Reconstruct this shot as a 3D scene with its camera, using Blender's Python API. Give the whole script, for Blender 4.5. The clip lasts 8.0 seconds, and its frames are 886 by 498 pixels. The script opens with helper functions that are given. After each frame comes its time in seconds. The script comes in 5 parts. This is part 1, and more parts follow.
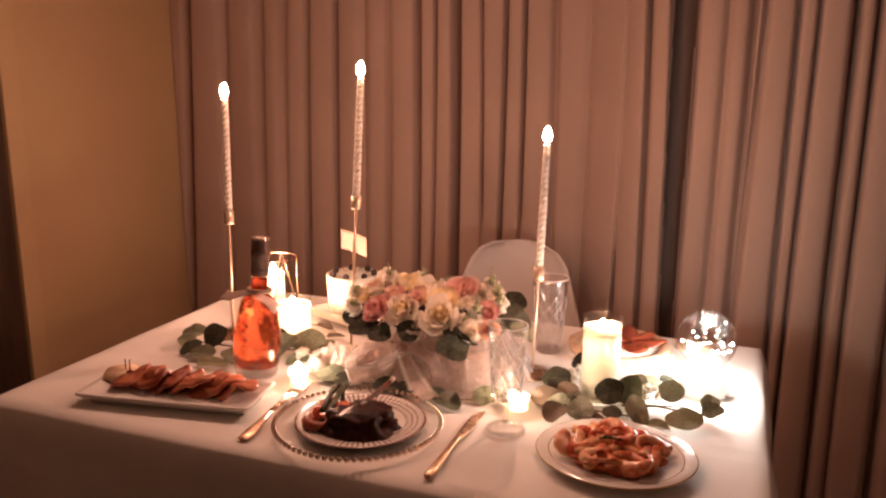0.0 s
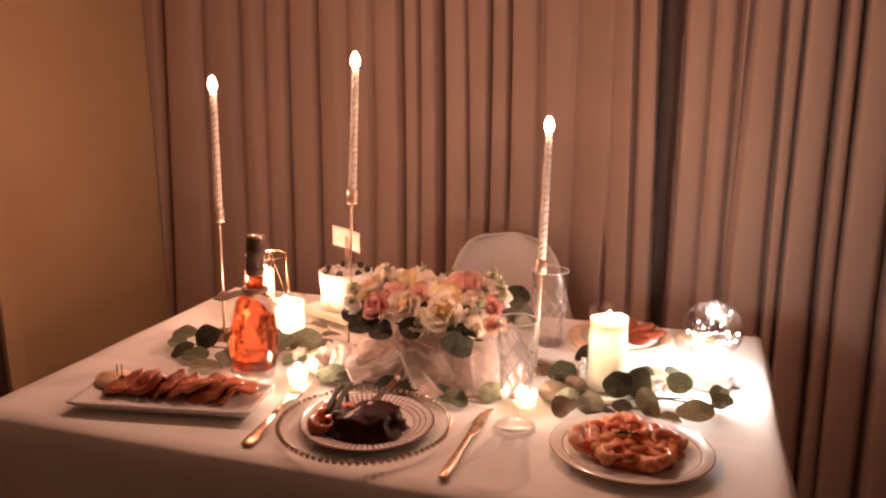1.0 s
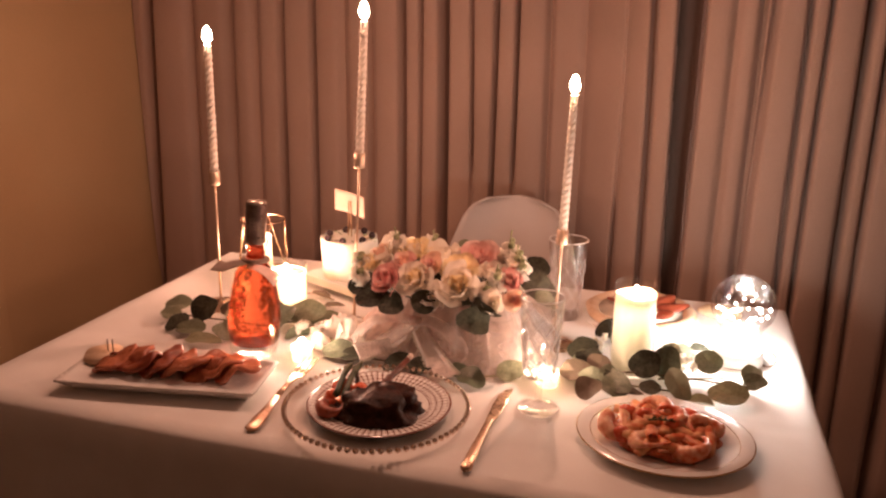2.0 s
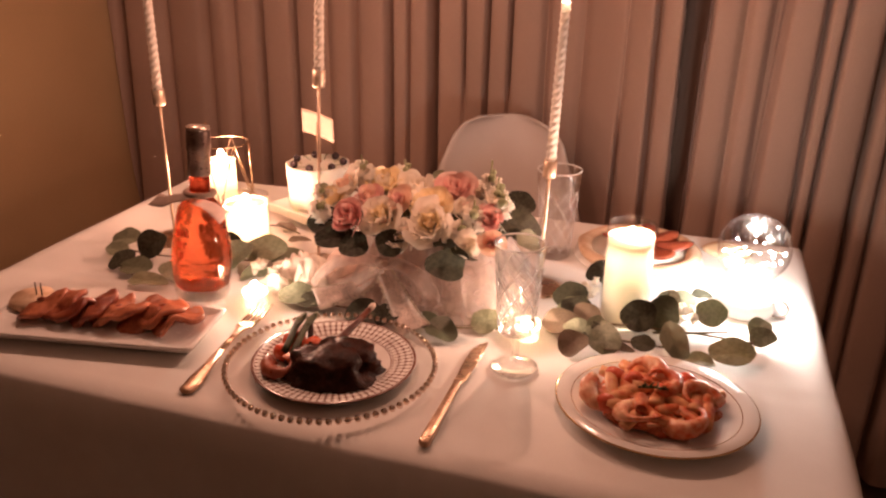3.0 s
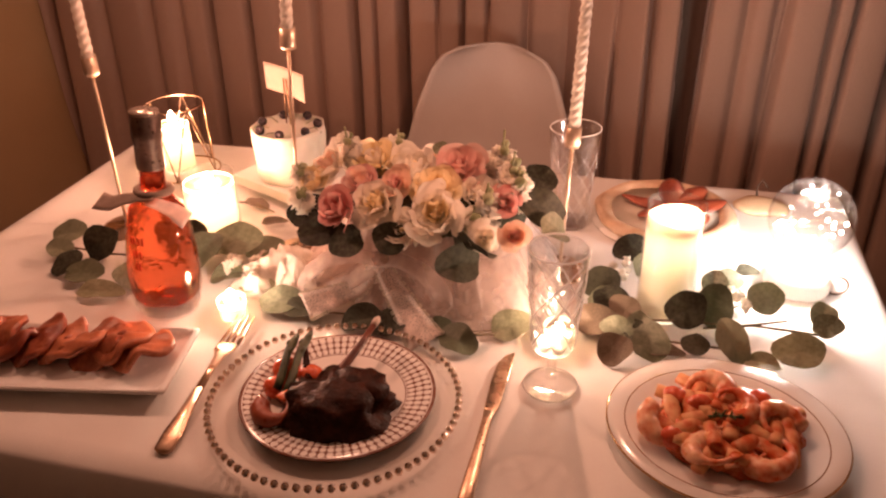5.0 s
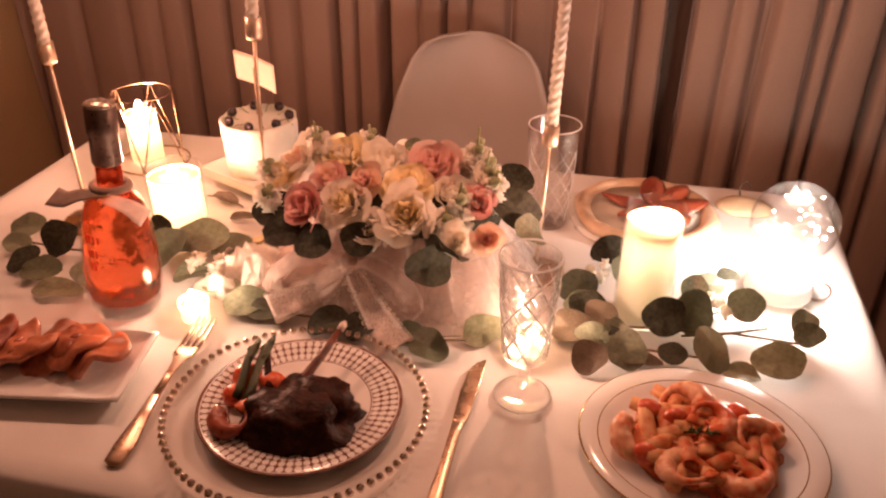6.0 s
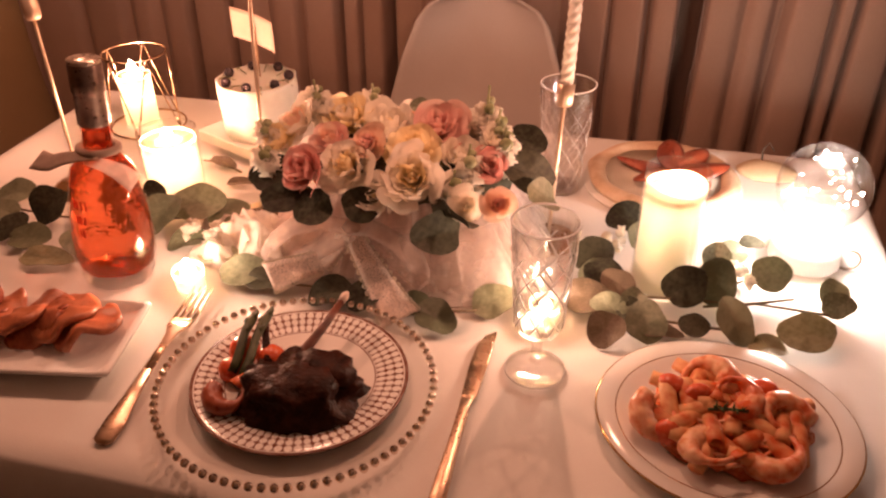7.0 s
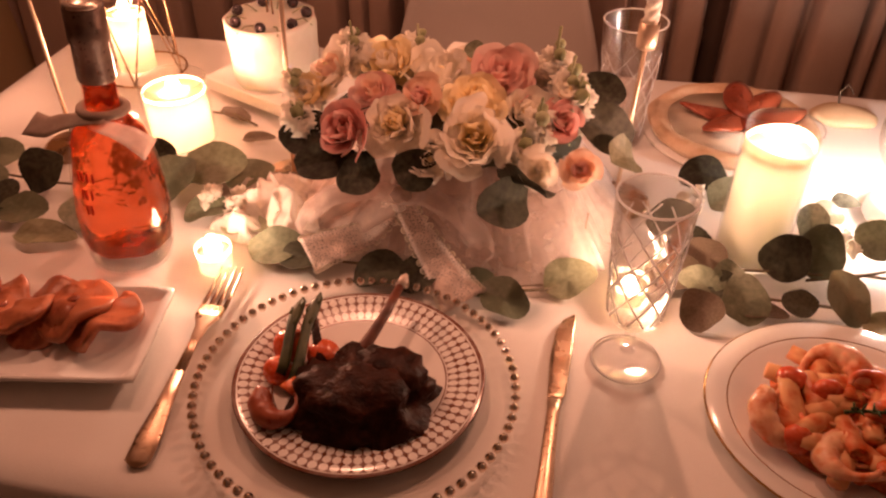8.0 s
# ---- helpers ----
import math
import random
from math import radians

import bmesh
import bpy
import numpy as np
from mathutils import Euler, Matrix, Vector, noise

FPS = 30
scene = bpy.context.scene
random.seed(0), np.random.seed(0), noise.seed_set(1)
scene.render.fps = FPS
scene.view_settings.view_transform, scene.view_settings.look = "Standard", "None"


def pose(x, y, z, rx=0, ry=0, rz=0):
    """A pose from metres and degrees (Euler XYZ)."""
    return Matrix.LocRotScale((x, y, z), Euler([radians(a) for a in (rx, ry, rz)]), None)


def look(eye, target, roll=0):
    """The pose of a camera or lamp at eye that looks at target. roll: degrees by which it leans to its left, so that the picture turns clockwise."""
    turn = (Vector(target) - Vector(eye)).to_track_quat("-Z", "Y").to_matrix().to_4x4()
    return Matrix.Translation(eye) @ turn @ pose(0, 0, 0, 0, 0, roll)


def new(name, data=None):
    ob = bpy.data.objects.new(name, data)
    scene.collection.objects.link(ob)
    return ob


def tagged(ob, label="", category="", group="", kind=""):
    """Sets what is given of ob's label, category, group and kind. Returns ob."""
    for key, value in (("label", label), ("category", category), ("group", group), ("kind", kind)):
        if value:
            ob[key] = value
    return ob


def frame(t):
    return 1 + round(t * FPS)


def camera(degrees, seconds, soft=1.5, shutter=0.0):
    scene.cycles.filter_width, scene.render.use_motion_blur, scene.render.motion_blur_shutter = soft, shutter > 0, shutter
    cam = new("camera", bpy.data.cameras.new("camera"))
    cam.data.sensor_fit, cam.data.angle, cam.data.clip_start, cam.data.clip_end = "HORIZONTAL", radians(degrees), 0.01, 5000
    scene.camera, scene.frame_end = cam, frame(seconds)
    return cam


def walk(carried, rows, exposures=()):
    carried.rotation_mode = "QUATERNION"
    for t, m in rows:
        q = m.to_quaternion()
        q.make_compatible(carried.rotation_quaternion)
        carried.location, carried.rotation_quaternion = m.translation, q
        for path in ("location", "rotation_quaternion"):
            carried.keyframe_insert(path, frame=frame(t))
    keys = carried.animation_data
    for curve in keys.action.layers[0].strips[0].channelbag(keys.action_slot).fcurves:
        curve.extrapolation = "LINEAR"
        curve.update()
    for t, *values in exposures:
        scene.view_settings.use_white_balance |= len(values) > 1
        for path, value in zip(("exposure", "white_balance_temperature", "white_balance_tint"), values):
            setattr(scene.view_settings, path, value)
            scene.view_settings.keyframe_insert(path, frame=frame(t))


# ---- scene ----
cam = camera(58.8, 8.0, soft=2.3)
PATH = [
    (0, (0.354, 0.631, 1.27), (-0.327, 2.459, 0.831), 0.5),
    (0.5, (0.35, 0.63, 1.27), (-0.306, 2.468, 0.831), 0.3),
    (1, (0.295, 0.641, 1.265), (-0.311, 2.492, 0.81), -0.1),
    (2.5, (0.222, 0.782, 1.26), (-0.329, 2.589, 0.603), 0.5),
    (3, (0.233, 0.869, 1.251), (-0.329, 2.625, 0.476), 0.7),
    (3.5, (0.203, 0.935, 1.257), (-0.332, 2.663, 0.402), -0.4),
    (4, (0.149, 0.994, 1.266), (-0.336, 2.71, 0.36), -0.9),
    (5.3, (0.121, 1.051, 1.279), (-0.283, 2.728, 0.268), -0.2),
    (5.5, (0.124, 1.063, 1.277), (-0.256, 2.743, 0.262), 0.6),
    (6, (0.129, 1.079, 1.277), (-0.268, 2.747, 0.247), 0.1),
    (6.5, (0.132, 1.087, 1.267), (-0.291, 2.732, 0.211), 0.0),
    (7, (0.118, 1.115, 1.25), (-0.283, 2.74, 0.155), -0.2),
    (7.5, (0.071, 1.17, 1.239), (-0.277, 2.768, 0.087), -1.1),
    (8, (0.017, 1.203, 1.223), (-0.308, 2.738, -0.018), -0.1),
]
EXPOSURES = [(0, 0.16, 6250, 10), (3, 0.13, 6350, 12), (5.5, 0.06, 6900, 19), (7.1, 0.05, 7250, 21), (8, -0.2, 7700, 28)]
walk(cam, [(t, look(eye, target, roll)) for t, eye, target, roll in PATH], EXPOSURES)

# ---- light and exposure ----

world = bpy.data.worlds.new("night_room")
world.use_nodes = True
world.node_tree.nodes["Background"].inputs[0].default_value = (0.9, 0.6, 0.42, 1)
world.node_tree.nodes["Background"].inputs[1].default_value = 0.02
scene.world = world

TAPER_W, JAR_W, PILLAR_W, VOTIVE_W, GLOBE_W = 3.3, 5.0, 2.9, 2.0, 3.3
WARM = (1.0, 0.475, 0.31)


def lamp(name, loc, watts, color, radius):
    d = bpy.data.lights.new(name, "POINT")
    d.energy, d.color, d.shadow_soft_size = watts, color, radius
    ob = new(name, d)
    ob.location = loc
    return ob


# ---- materials ----
def mat_base(name):
    m = bpy.data.materials.new(name)
    m.use_nodes = True
    nt = m.node_tree
    nt.nodes.clear()
    out = nt.nodes.new("ShaderNodeOutputMaterial")
    return m, nt, out


def node(nt, kind, **values):
    n = nt.nodes.new(kind)
    for k, v in values.items():
        n.inputs[k].default_value = v
    return n


def coords(nt, scale=1.0):
    tc = nt.nodes.new("ShaderNodeTexCoord")
    mp = nt.nodes.new("ShaderNodeMapping")
    s = scale if isinstance(scale, tuple) else (scale,) * 3
    mp.inputs["Scale"].default_value = s
    nt.links.new(tc.outputs["Object"], mp.inputs["Vector"])
    return mp.outputs["Vector"]


def noise_tex(nt, scale, detail=4.0, stretch=1.0):
    n = node(nt, "ShaderNodeTexNoise", Scale=scale, Detail=detail)
    nt.links.new(coords(nt, stretch), n.inputs["Vector"])
    return n.outputs["Fac"]


def ramp(nt, fac, stops):
    r = nt.nodes.new("ShaderNodeValToRGB")
    e = r.color_ramp.elements
    e[0].position, e[0].color = stops[0][0], (*stops[0][1], 1)
    e[1].position, e[1].color = stops[-1][0], (*stops[-1][1], 1)
    for p, c in stops[1:-1]:
        x = e.new(p)
        x.color = (*c, 1)
    nt.links.new(fac, r.inputs[0])
    return r.outputs["Color"]


def math_node(nt, op, a, b=None):
    n = nt.nodes.new("ShaderNodeMath")
    n.operation = op
    for i, v in enumerate((a, b)):
        if v is None:
            continue
        if isinstance(v, (int, float)):
            n.inputs[i].default_value = v
        else:
            nt.links.new(v, n.inputs[i])
    return n.outputs[0]


def surface(name, c1, c2, scale=30, rough=0.5, metal=0.0, bump=0.2, fine=200, spread=(0.35, 0.65), sheen=0.0, sub=0.0, trans=0.0, rand=0.0, stretch=1.0, coat=0.0, dist=0.002, spec=0.5):
    """Two-scale mottled surface: c1 to c2 by broad noise, fine relief by small noise."""
    m, nt, out = mat_base(name)
    p = node(nt, "ShaderNodeBsdfPrincipled", Roughness=rough, Metallic=metal)
    p.inputs["Specular IOR Level"].default_value = spec
    if sheen:
        p.inputs["Sheen Weight"].default_value = sheen
    if sub:
        p.inputs["Subsurface Weight"].default_value = sub
        p.inputs["Subsurface Radius"].default_value = (0.01, 0.004, 0.002)
    if coat:
        p.inputs["Coat Weight"].default_value = coat
    a = noise_tex(nt, scale, 5, stretch)
    f = noise_tex(nt, fine, 3, stretch)
    mixed = math_node(nt, "ADD", math_node(nt, "MULTIPLY", a, 0.75), math_node(nt, "MULTIPLY", f, 0.25))
    if rand:
        oi = nt.nodes.new("ShaderNodeObjectInfo")
        mixed = math_node(nt, "ADD", mixed, math_node(nt, "MULTIPLY", math_node(nt, "SUBTRACT", oi.outputs["Random"], 0.5), rand))
    col = ramp(nt, mixed, [(spread[0], c1), (spread[1], c2)])
    nt.links.new(col, p.inputs["Base Color"])
    nt.links.new(ramp(nt, f, [(0.3, (max(rough - 0.1, 0.02),) * 3), (0.7, (min(rough + 0.1, 1),) * 3)]), p.inputs["Roughness"])
    if bump:
        b = node(nt, "ShaderNodeBump", Strength=bump, Distance=dist)
        nt.links.new(mixed, b.inputs["Height"])
        nt.links.new(b.outputs[0], p.inputs["Normal"])
    sh = p.outputs[0]
    if trans:
        t = node(nt, "ShaderNodeBsdfTranslucent")
        nt.links.new(col, t.inputs[0])
        mx = node(nt, "ShaderNodeMixShader", Fac=trans)
        nt.links.new(sh, mx.inputs[1]), nt.links.new(t.outputs[0], mx.inputs[2])
        sh = mx.outputs[0]
    nt.links.new(sh, out.inputs[0])
    return m


def thin_glass(name, tint=(0.97, 0.97, 0.97), gloss=0.05, body=0.0, rough=0.02, bump=0.0, bscale=60, edge=0.5):
    m, nt, out = mat_base(name)
    tr = node(nt, "ShaderNodeBsdfTransparent", Color=(*tint, 1))
    gl = node(nt, "ShaderNodeBsdfGlossy", Roughness=rough)
    fr = node(nt, "ShaderNodeLayerWeight", Blend=0.5)
    fac = math_node(nt, "ADD", math_node(nt, "MULTIPLY", math_node(nt, "POWER", fr.outputs["Facing"], 3.0), edge), gloss)
    mx = nt.nodes.new("ShaderNodeMixShader")
    nt.links.new(fac, mx.inputs[0]), nt.links.new(tr.outputs[0], mx.inputs[1]), nt.links.new(gl.outputs[0], mx.inputs[2])
    if bump:
        b = node(nt, "ShaderNodeBump", Strength=bump, Distance=0.004)
        nt.links.new(noise_tex(nt, bscale, 2), b.inputs["Height"])
        nt.links.new(b.outputs[0], gl.inputs["Normal"]), nt.links.new(b.outputs[0], fr.inputs["Normal"])
    sh = mx.outputs[0]
    if body:
        g = node(nt, "ShaderNodeBsdfGlass", Color=(*tint, 1), Roughness=rough, IOR=1.4)
        if bump:
            nt.links.new(b.outputs[0], g.inputs["Normal"])
        m2 = node(nt, "ShaderNodeMixShader", Fac=body)
        nt.links.new(sh, m2.inputs[1]), nt.links.new(g.outputs[0], m2.inputs[2])
        sh = m2.outputs[0]
    nt.links.new(sh, out.inputs[0])
    return m


def glow(name, color, strength, see_through=True):
    m, nt, out = mat_base(name)
    e = node(nt, "ShaderNodeEmission", Color=(*color, 1), Strength=strength)
    if see_through:
        t = nt.nodes.new("ShaderNodeBsdfTransparent")
        a = nt.nodes.new("ShaderNodeAddShader")
        nt.links.new(e.outputs[0], a.inputs[0]), nt.links.new(t.outputs[0], a.inputs[1])
        nt.links.new(a.outputs[0], out.inputs[0])
    else:
        nt.links.new(e.outputs[0], out.inputs[0])
    return m


def lace_mat(name, color, scale, hole=0.35, sheer=0.35):
    """Sheer net: threads round small holes."""
    m, nt, out = mat_base(name)
    v = node(nt, "ShaderNodeTexVoronoi", Scale=scale)
    v.feature = "DISTANCE_TO_EDGE"
    nt.links.new(coords(nt), v.inputs["Vector"])
    w = noise_tex(nt, scale * 0.12, 3)
    thread = ramp(nt, v.outputs["Distance"], [(hole * 0.25, (1, 1, 1)), (hole * 0.5, (0, 0, 0))])
    flower = ramp(nt, w, [(0.48, (0, 0, 0)), (0.56, (1, 1, 1))])
    op = math_node(nt, "MAXIMUM", math_node(nt, "MAXIMUM", thread, math_node(nt, "MULTIPLY", flower, 0.85)), sheer)
    d = node(nt, "ShaderNodeBsdfDiffuse", Color=(*color, 1))
    tl = node(nt, "ShaderNodeBsdfTranslucent", Color=(*color, 1))
    mix = node(nt, "ShaderNodeMixShader", Fac=0.35)
    nt.links.new(d.outputs[0], mix.inputs[1]), nt.links.new(tl.outputs[0], mix.inputs[2])
    tr = nt.nodes.new("ShaderNodeBsdfTransparent")
    mx = nt.nodes.new("ShaderNodeMixShader")
    nt.links.new(op, mx.inputs[0]), nt.links.new(tr.outputs[0], mx.inputs[1]), nt.links.new(mix.outputs[0], mx.inputs[2])
    nt.links.new(mx.outputs[0], out.inputs[0])
    return m


def sheer_mat(name, color, opacity, scale):
    """Fine tulle: an even, see-through weave with slightly denser patches."""
    m, nt, out = mat_base(name)
    d = node(nt, "ShaderNodeBsdfDiffuse", Color=(*color, 1))
    tl = node(nt, "ShaderNodeBsdfTranslucent", Color=(*color, 1))
    mix = node(nt, "ShaderNodeMixShader", Fac=0.4)
    nt.links.new(d.outputs[0], mix.inputs[1]), nt.links.new(tl.outputs[0], mix.inputs[2])
    op = ramp(nt, noise_tex(nt, scale, 4), [(0.3, (max(opacity - 0.12, 0.02),) * 3), (0.7, (min(opacity + 0.12, 1),) * 3)])
    tr = nt.nodes.new("ShaderNodeBsdfTransparent")
    mx = nt.nodes.new("ShaderNodeMixShader")
    nt.links.new(op, mx.inputs[0]), nt.links.new(tr.outputs[0], mx.inputs[1]), nt.links.new(mix.outputs[0], mx.inputs[2])
    nt.links.new(mx.outputs[0], out.inputs[0])
    return m


def plate_mat(name):
    """White porcelain with a brown printed band of rows of petals between the well and the rim."""
    m, nt, out = mat_base(name)
    tc = nt.nodes.new("ShaderNodeTexCoord")
    sx = nt.nodes.new("ShaderNodeSeparateXYZ")
    nt.links.new(tc.outputs["Object"], sx.inputs[0])
    x, y = sx.outputs[0], sx.outputs[1]
    rad = math_node(nt, "SQRT", math_node(nt, "ADD", math_node(nt, "MULTIPLY", x, x), math_node(nt, "MULTIPLY", y, y)))
    ang = math_node(nt, "MULTIPLY", math_node(nt, "ARCTAN2", y, x), 70 / (2 * math.pi))
    row = math_node(nt, "MULTIPLY", math_node(nt, "SUBTRACT", rad, 0.0690), 3 / 0.0240)
    fa = math_node(nt, "SUBTRACT", math_node(nt, "FRACT", ang), 0.5)
    fr = math_node(nt, "SUBTRACT", math_node(nt, "FRACT", row), 0.5)
    oval = math_node(nt, "ADD", math_node(nt, "POWER", math_node(nt, "ABSOLUTE", math_node(nt, "MULTIPLY", fa, 2.30)), 2.0), math_node(nt, "POWER", math_node(nt, "ABSOLUTE", math_node(nt, "MULTIPLY", fr, 2.02)), 2.0))
    petal = math_node(nt, "LESS_THAN", oval, 0.95)
    inside = math_node(nt, "MULTIPLY", math_node(nt, "GREATER_THAN", rad, 0.0690), math_node(nt, "LESS_THAN", rad, 0.0930))
    rim = math_node(nt, "GREATER_THAN", rad, 0.0942)
    line = math_node(nt, "MULTIPLY", math_node(nt, "GREATER_THAN", rad, 0.0668), math_node(nt, "LESS_THAN", rad, 0.0680))
    printed = math_node(nt, "MULTIPLY", inside, math_node(nt, "SUBTRACT", 1.0, petal))
    ink = math_node(nt, "MINIMUM", math_node(nt, "ADD", math_node(nt, "ADD", printed, rim), line), 1.0)
    wear = noise_tex(nt, 90, 3)
    ink = math_node(nt, "MULTIPLY", ink, ramp(nt, wear, [(0.2, (0.75,) * 3), (0.6, (1,) * 3)]))
    col = ramp(nt, ink, [(0.0, (0.78, 0.74, 0.70)), (1.0, (0.17, 0.062, 0.036))])
    p = node(nt, "ShaderNodeBsdfPrincipled", Roughness=0.18)
    nt.links.new(col, p.inputs["Base Color"])
    nt.links.new(p.outputs[0], out.inputs[0])
    return m


def gold_line_plate_mat(name):
    m, nt, out = mat_base(name)
    tc = nt.nodes.new("ShaderNodeTexCoord")
    sx = nt.nodes.new("ShaderNodeSeparateXYZ")
    nt.links.new(tc.outputs["Object"], sx.inputs[0])
    x, y = sx.outputs[0], sx.outputs[1]
    rad = math_node(nt, "SQRT", math_node(nt, "ADD", math_node(nt, "MULTIPLY", x, x), math_node(nt, "MULTIPLY", y, y)))
    a = math_node(nt, "MULTIPLY", math_node(nt, "GREATER_THAN", rad, 0.0895), math_node(nt, "LESS_THAN", rad, 0.0905))
    b = math_node(nt, "GREATER_THAN", rad, 0.1062)
    ink = math_node(nt, "ADD", a, b)
    col = ramp(nt, ink, [(0.0, (0.80, 0.77, 0.73)), (1.0, (0.55, 0.33, 0.12))])
    p = node(nt, "ShaderNodeBsdfPrincipled", Roughness=0.15)
    nt.links.new(col, p.inputs["Base Color"])
    nt.links.new(math_node(nt, "MULTIPLY", ink, 0.9), p.inputs["Metallic"])
    nt.links.new(p.outputs[0], out.inputs[0])
    return m


M_CLOTH = surface("white_linen", (0.74, 0.70, 0.66), (0.82, 0.79, 0.75), 9, 0.85, bump=0.25, fine=700, sheen=0.15)
M_CURTAIN = surface("taupe_curtain", (0.435, 0.298, 0.230), (0.53, 0.372, 0.295), 3, 0.8, bump=0.2, fine=500, sheen=0.2, stretch=(1, 1, 0.25), trans=0.1)
M_GAPBACK = surface("dark_gap_backing", (0.20, 0.135, 0.105), (0.27, 0.185, 0.145), 3, 0.85, bump=0.2, fine=500, stretch=(1, 1, 0.25))
M_WALL = surface("tan_plaster", (0.55, 0.375, 0.20), (0.63, 0.435, 0.235), 2.2, 0.75, bump=0.25, fine=120)
M_DOOR = surface("dark_door_wood", (0.035, 0.018, 0.010), (0.075, 0.040, 0.022), 5, 0.45, bump=0.2, fine=60, stretch=(6, 6, 0.6))
M_BOUNCE = surface("bounce_paint", (0.74, 0.68, 0.62), (0.80, 0.75, 0.69), 3, 0.85, bump=0.1, fine=150)
M_FLOOR = surface("dark_wood_floor", (0.06, 0.035, 0.022), (0.12, 0.07, 0.045), 4, 0.45, bump=0.2, fine=60, stretch=(1, 8, 1))
M_CHAIR = surface("white_plastic", (0.58, 0.51, 0.46), (0.64, 0.57, 0.52), 6, 0.42, bump=0.04, fine=300)
M_WOOD = surface("beech_wood", (0.34, 0.20, 0.10), (0.48, 0.30, 0.16), 8, 0.5, bump=0.15, fine=90, stretch=(6, 6, 1))
M_GOLD = surface("brushed_gold", (0.60, 0.42, 0.29), (0.72, 0.54, 0.39), 18, 0.26, 1.0, bump=0.02, fine=40)
M_BRASS = surface("pale_satin_gold", (0.76, 0.57, 0.42), (0.88, 0.70, 0.54), 60, 0.38, 0.6, bump=0.02, fine=40)
M_GOLDLEAF = surface("embossed_gold", (0.46, 0.31, 0.21), (0.64, 0.46, 0.33), 70, 0.34, 1.0, bump=0.05, fine=300, dist=0.002)
M_BEAD = surface("silvered_bead", (0.72, 0.58, 0.48), (0.86, 0.74, 0.64), 80, 0.16, 1.0, bump=0.05, fine=400)
M_TAPER = surface("ivory_wax", (0.86, 0.79, 0.71), (0.91, 0.86, 0.79), 20, 0.38, bump=0.08, fine=150, trans=0.35)
M_WAX = surface("glowing_wax", (0.86, 0.77, 0.62), (0.90, 0.83, 0.70), 14, 0.5, bump=0.05, fine=90, trans=0.75)
M_PILLARWAX = surface("cream_pillar_wax", (0.82, 0.76, 0.64), (0.87, 0.82, 0.71), 14, 0.45, bump=0.05, fine=90, trans=0.35)
M_WAXPOOL = surface("melted_wax", (0.88, 0.78, 0.60), (0.92, 0.83, 0.68), 30, 0.2, bump=0.05, fine=90, trans=0.6)
M_WICK = surface("charred_wick", (0.02, 0.015, 0.01), (0.06, 0.04, 0.03), 200, 0.9)
M_FLAME = glow("candle_flame", (1.0, 0.82, 0.58), 30)
M_LED = glow("led_bulb", (1.0, 0.93, 0.84), 35)
M_GLASS = thin_glass("clear_glass", gloss=0.03, edge=0.3)
M_GLOBE = thin_glass("globe_glass", (0.99, 0.99, 0.99), gloss=0.03, rough=0.10, edge=0.8)
M_CUT = surface("glint_white_cut", (0.80, 0.78, 0.76), (0.88, 0.86, 0.84), 60, 0.18, bump=0.0, trans=0.6)
M_CRYSTAL = thin_glass("cut_crystal", (0.98, 0.975, 0.97), gloss=0.05, body=0.06, rough=0.01, edge=0.9)
M_TUMBLER = thin_glass("tumbler_crystal", (0.985, 0.98, 0.975), gloss=0.05, body=0.10, rough=0.01, edge=0.9)
M_CHARGER = thin_glass("charger_glass", (0.995, 0.99, 0.985), gloss=0.025, bump=0.15, bscale=25, edge=0.12)
M_BOTTLE = thin_glass("rose_wine_bottle", (1.0, 0.50, 0.35), gloss=0.03, body=0.92, rough=0.0, edge=0.3, bump=0.9, bscale=55)
M_PLATE = plate_mat("printed_porcelain")
M_PLATE2 = gold_line_plate_mat("gold_rimmed_porcelain")
M_PORC = surface("white_porcelain", (0.76, 0.73, 0.70), (0.80, 0.77, 0.74), 10, 0.2, bump=0.03, fine=80)
M_FOIL = surface("dark_foil", (0.13, 0.09, 0.075), (0.26, 0.19, 0.16), 60, 0.35, 0.6, bump=0.5, fine=200)
M_FOILTOP = surface("silver_foil", (0.45, 0.36, 0.30), (0.6, 0.5, 0.42), 70, 0.3, 0.8, bump=0.4, fine=200)
M_RIBBON = surface("grey_ribbon", (0.36, 0.26, 0.21), (0.50, 0.38, 0.31), 50, 0.7, bump=0.3, fine=500, trans=0.2)
M_ORGANZA = sheer_mat("white_organza", (0.93, 0.85, 0.78), 0.78, 90)
M_REDPRINT = surface("red_print", (0.60, 0.04, 0.02), (0.75, 0.07, 0.04), 80, 0.4)
M_CREAM = surface("cream_frosting", (0.68, 0.66, 0.56), (0.75, 0.74, 0.65), 45, 0.55, bump=0.5, fine=140, sub=0.15)
M_BERRY = surface("blueberry", (0.018, 0.010, 0.012), (0.05, 0.028, 0.03), 90, 0.45, bump=0.2)
M_CARD = surface("blush_card", (0.80, 0.60, 0.48), (0.84, 0.66, 0.54), 40, 0.7, bump=0.1, fine=400, trans=0.25)
M_BOARD = surface("white_cake_board", (0.78, 0.74, 0.68), (0.82, 0.79, 0.74), 30, 0.5, bump=0.05)
M_LEAF = surface("eucalyptus_leaf", (0.165, 0.180, 0.112), (0.290, 0.305, 0.205), 9, 0.36, bump=0.25, fine=160, trans=0.18, rand=0.35)
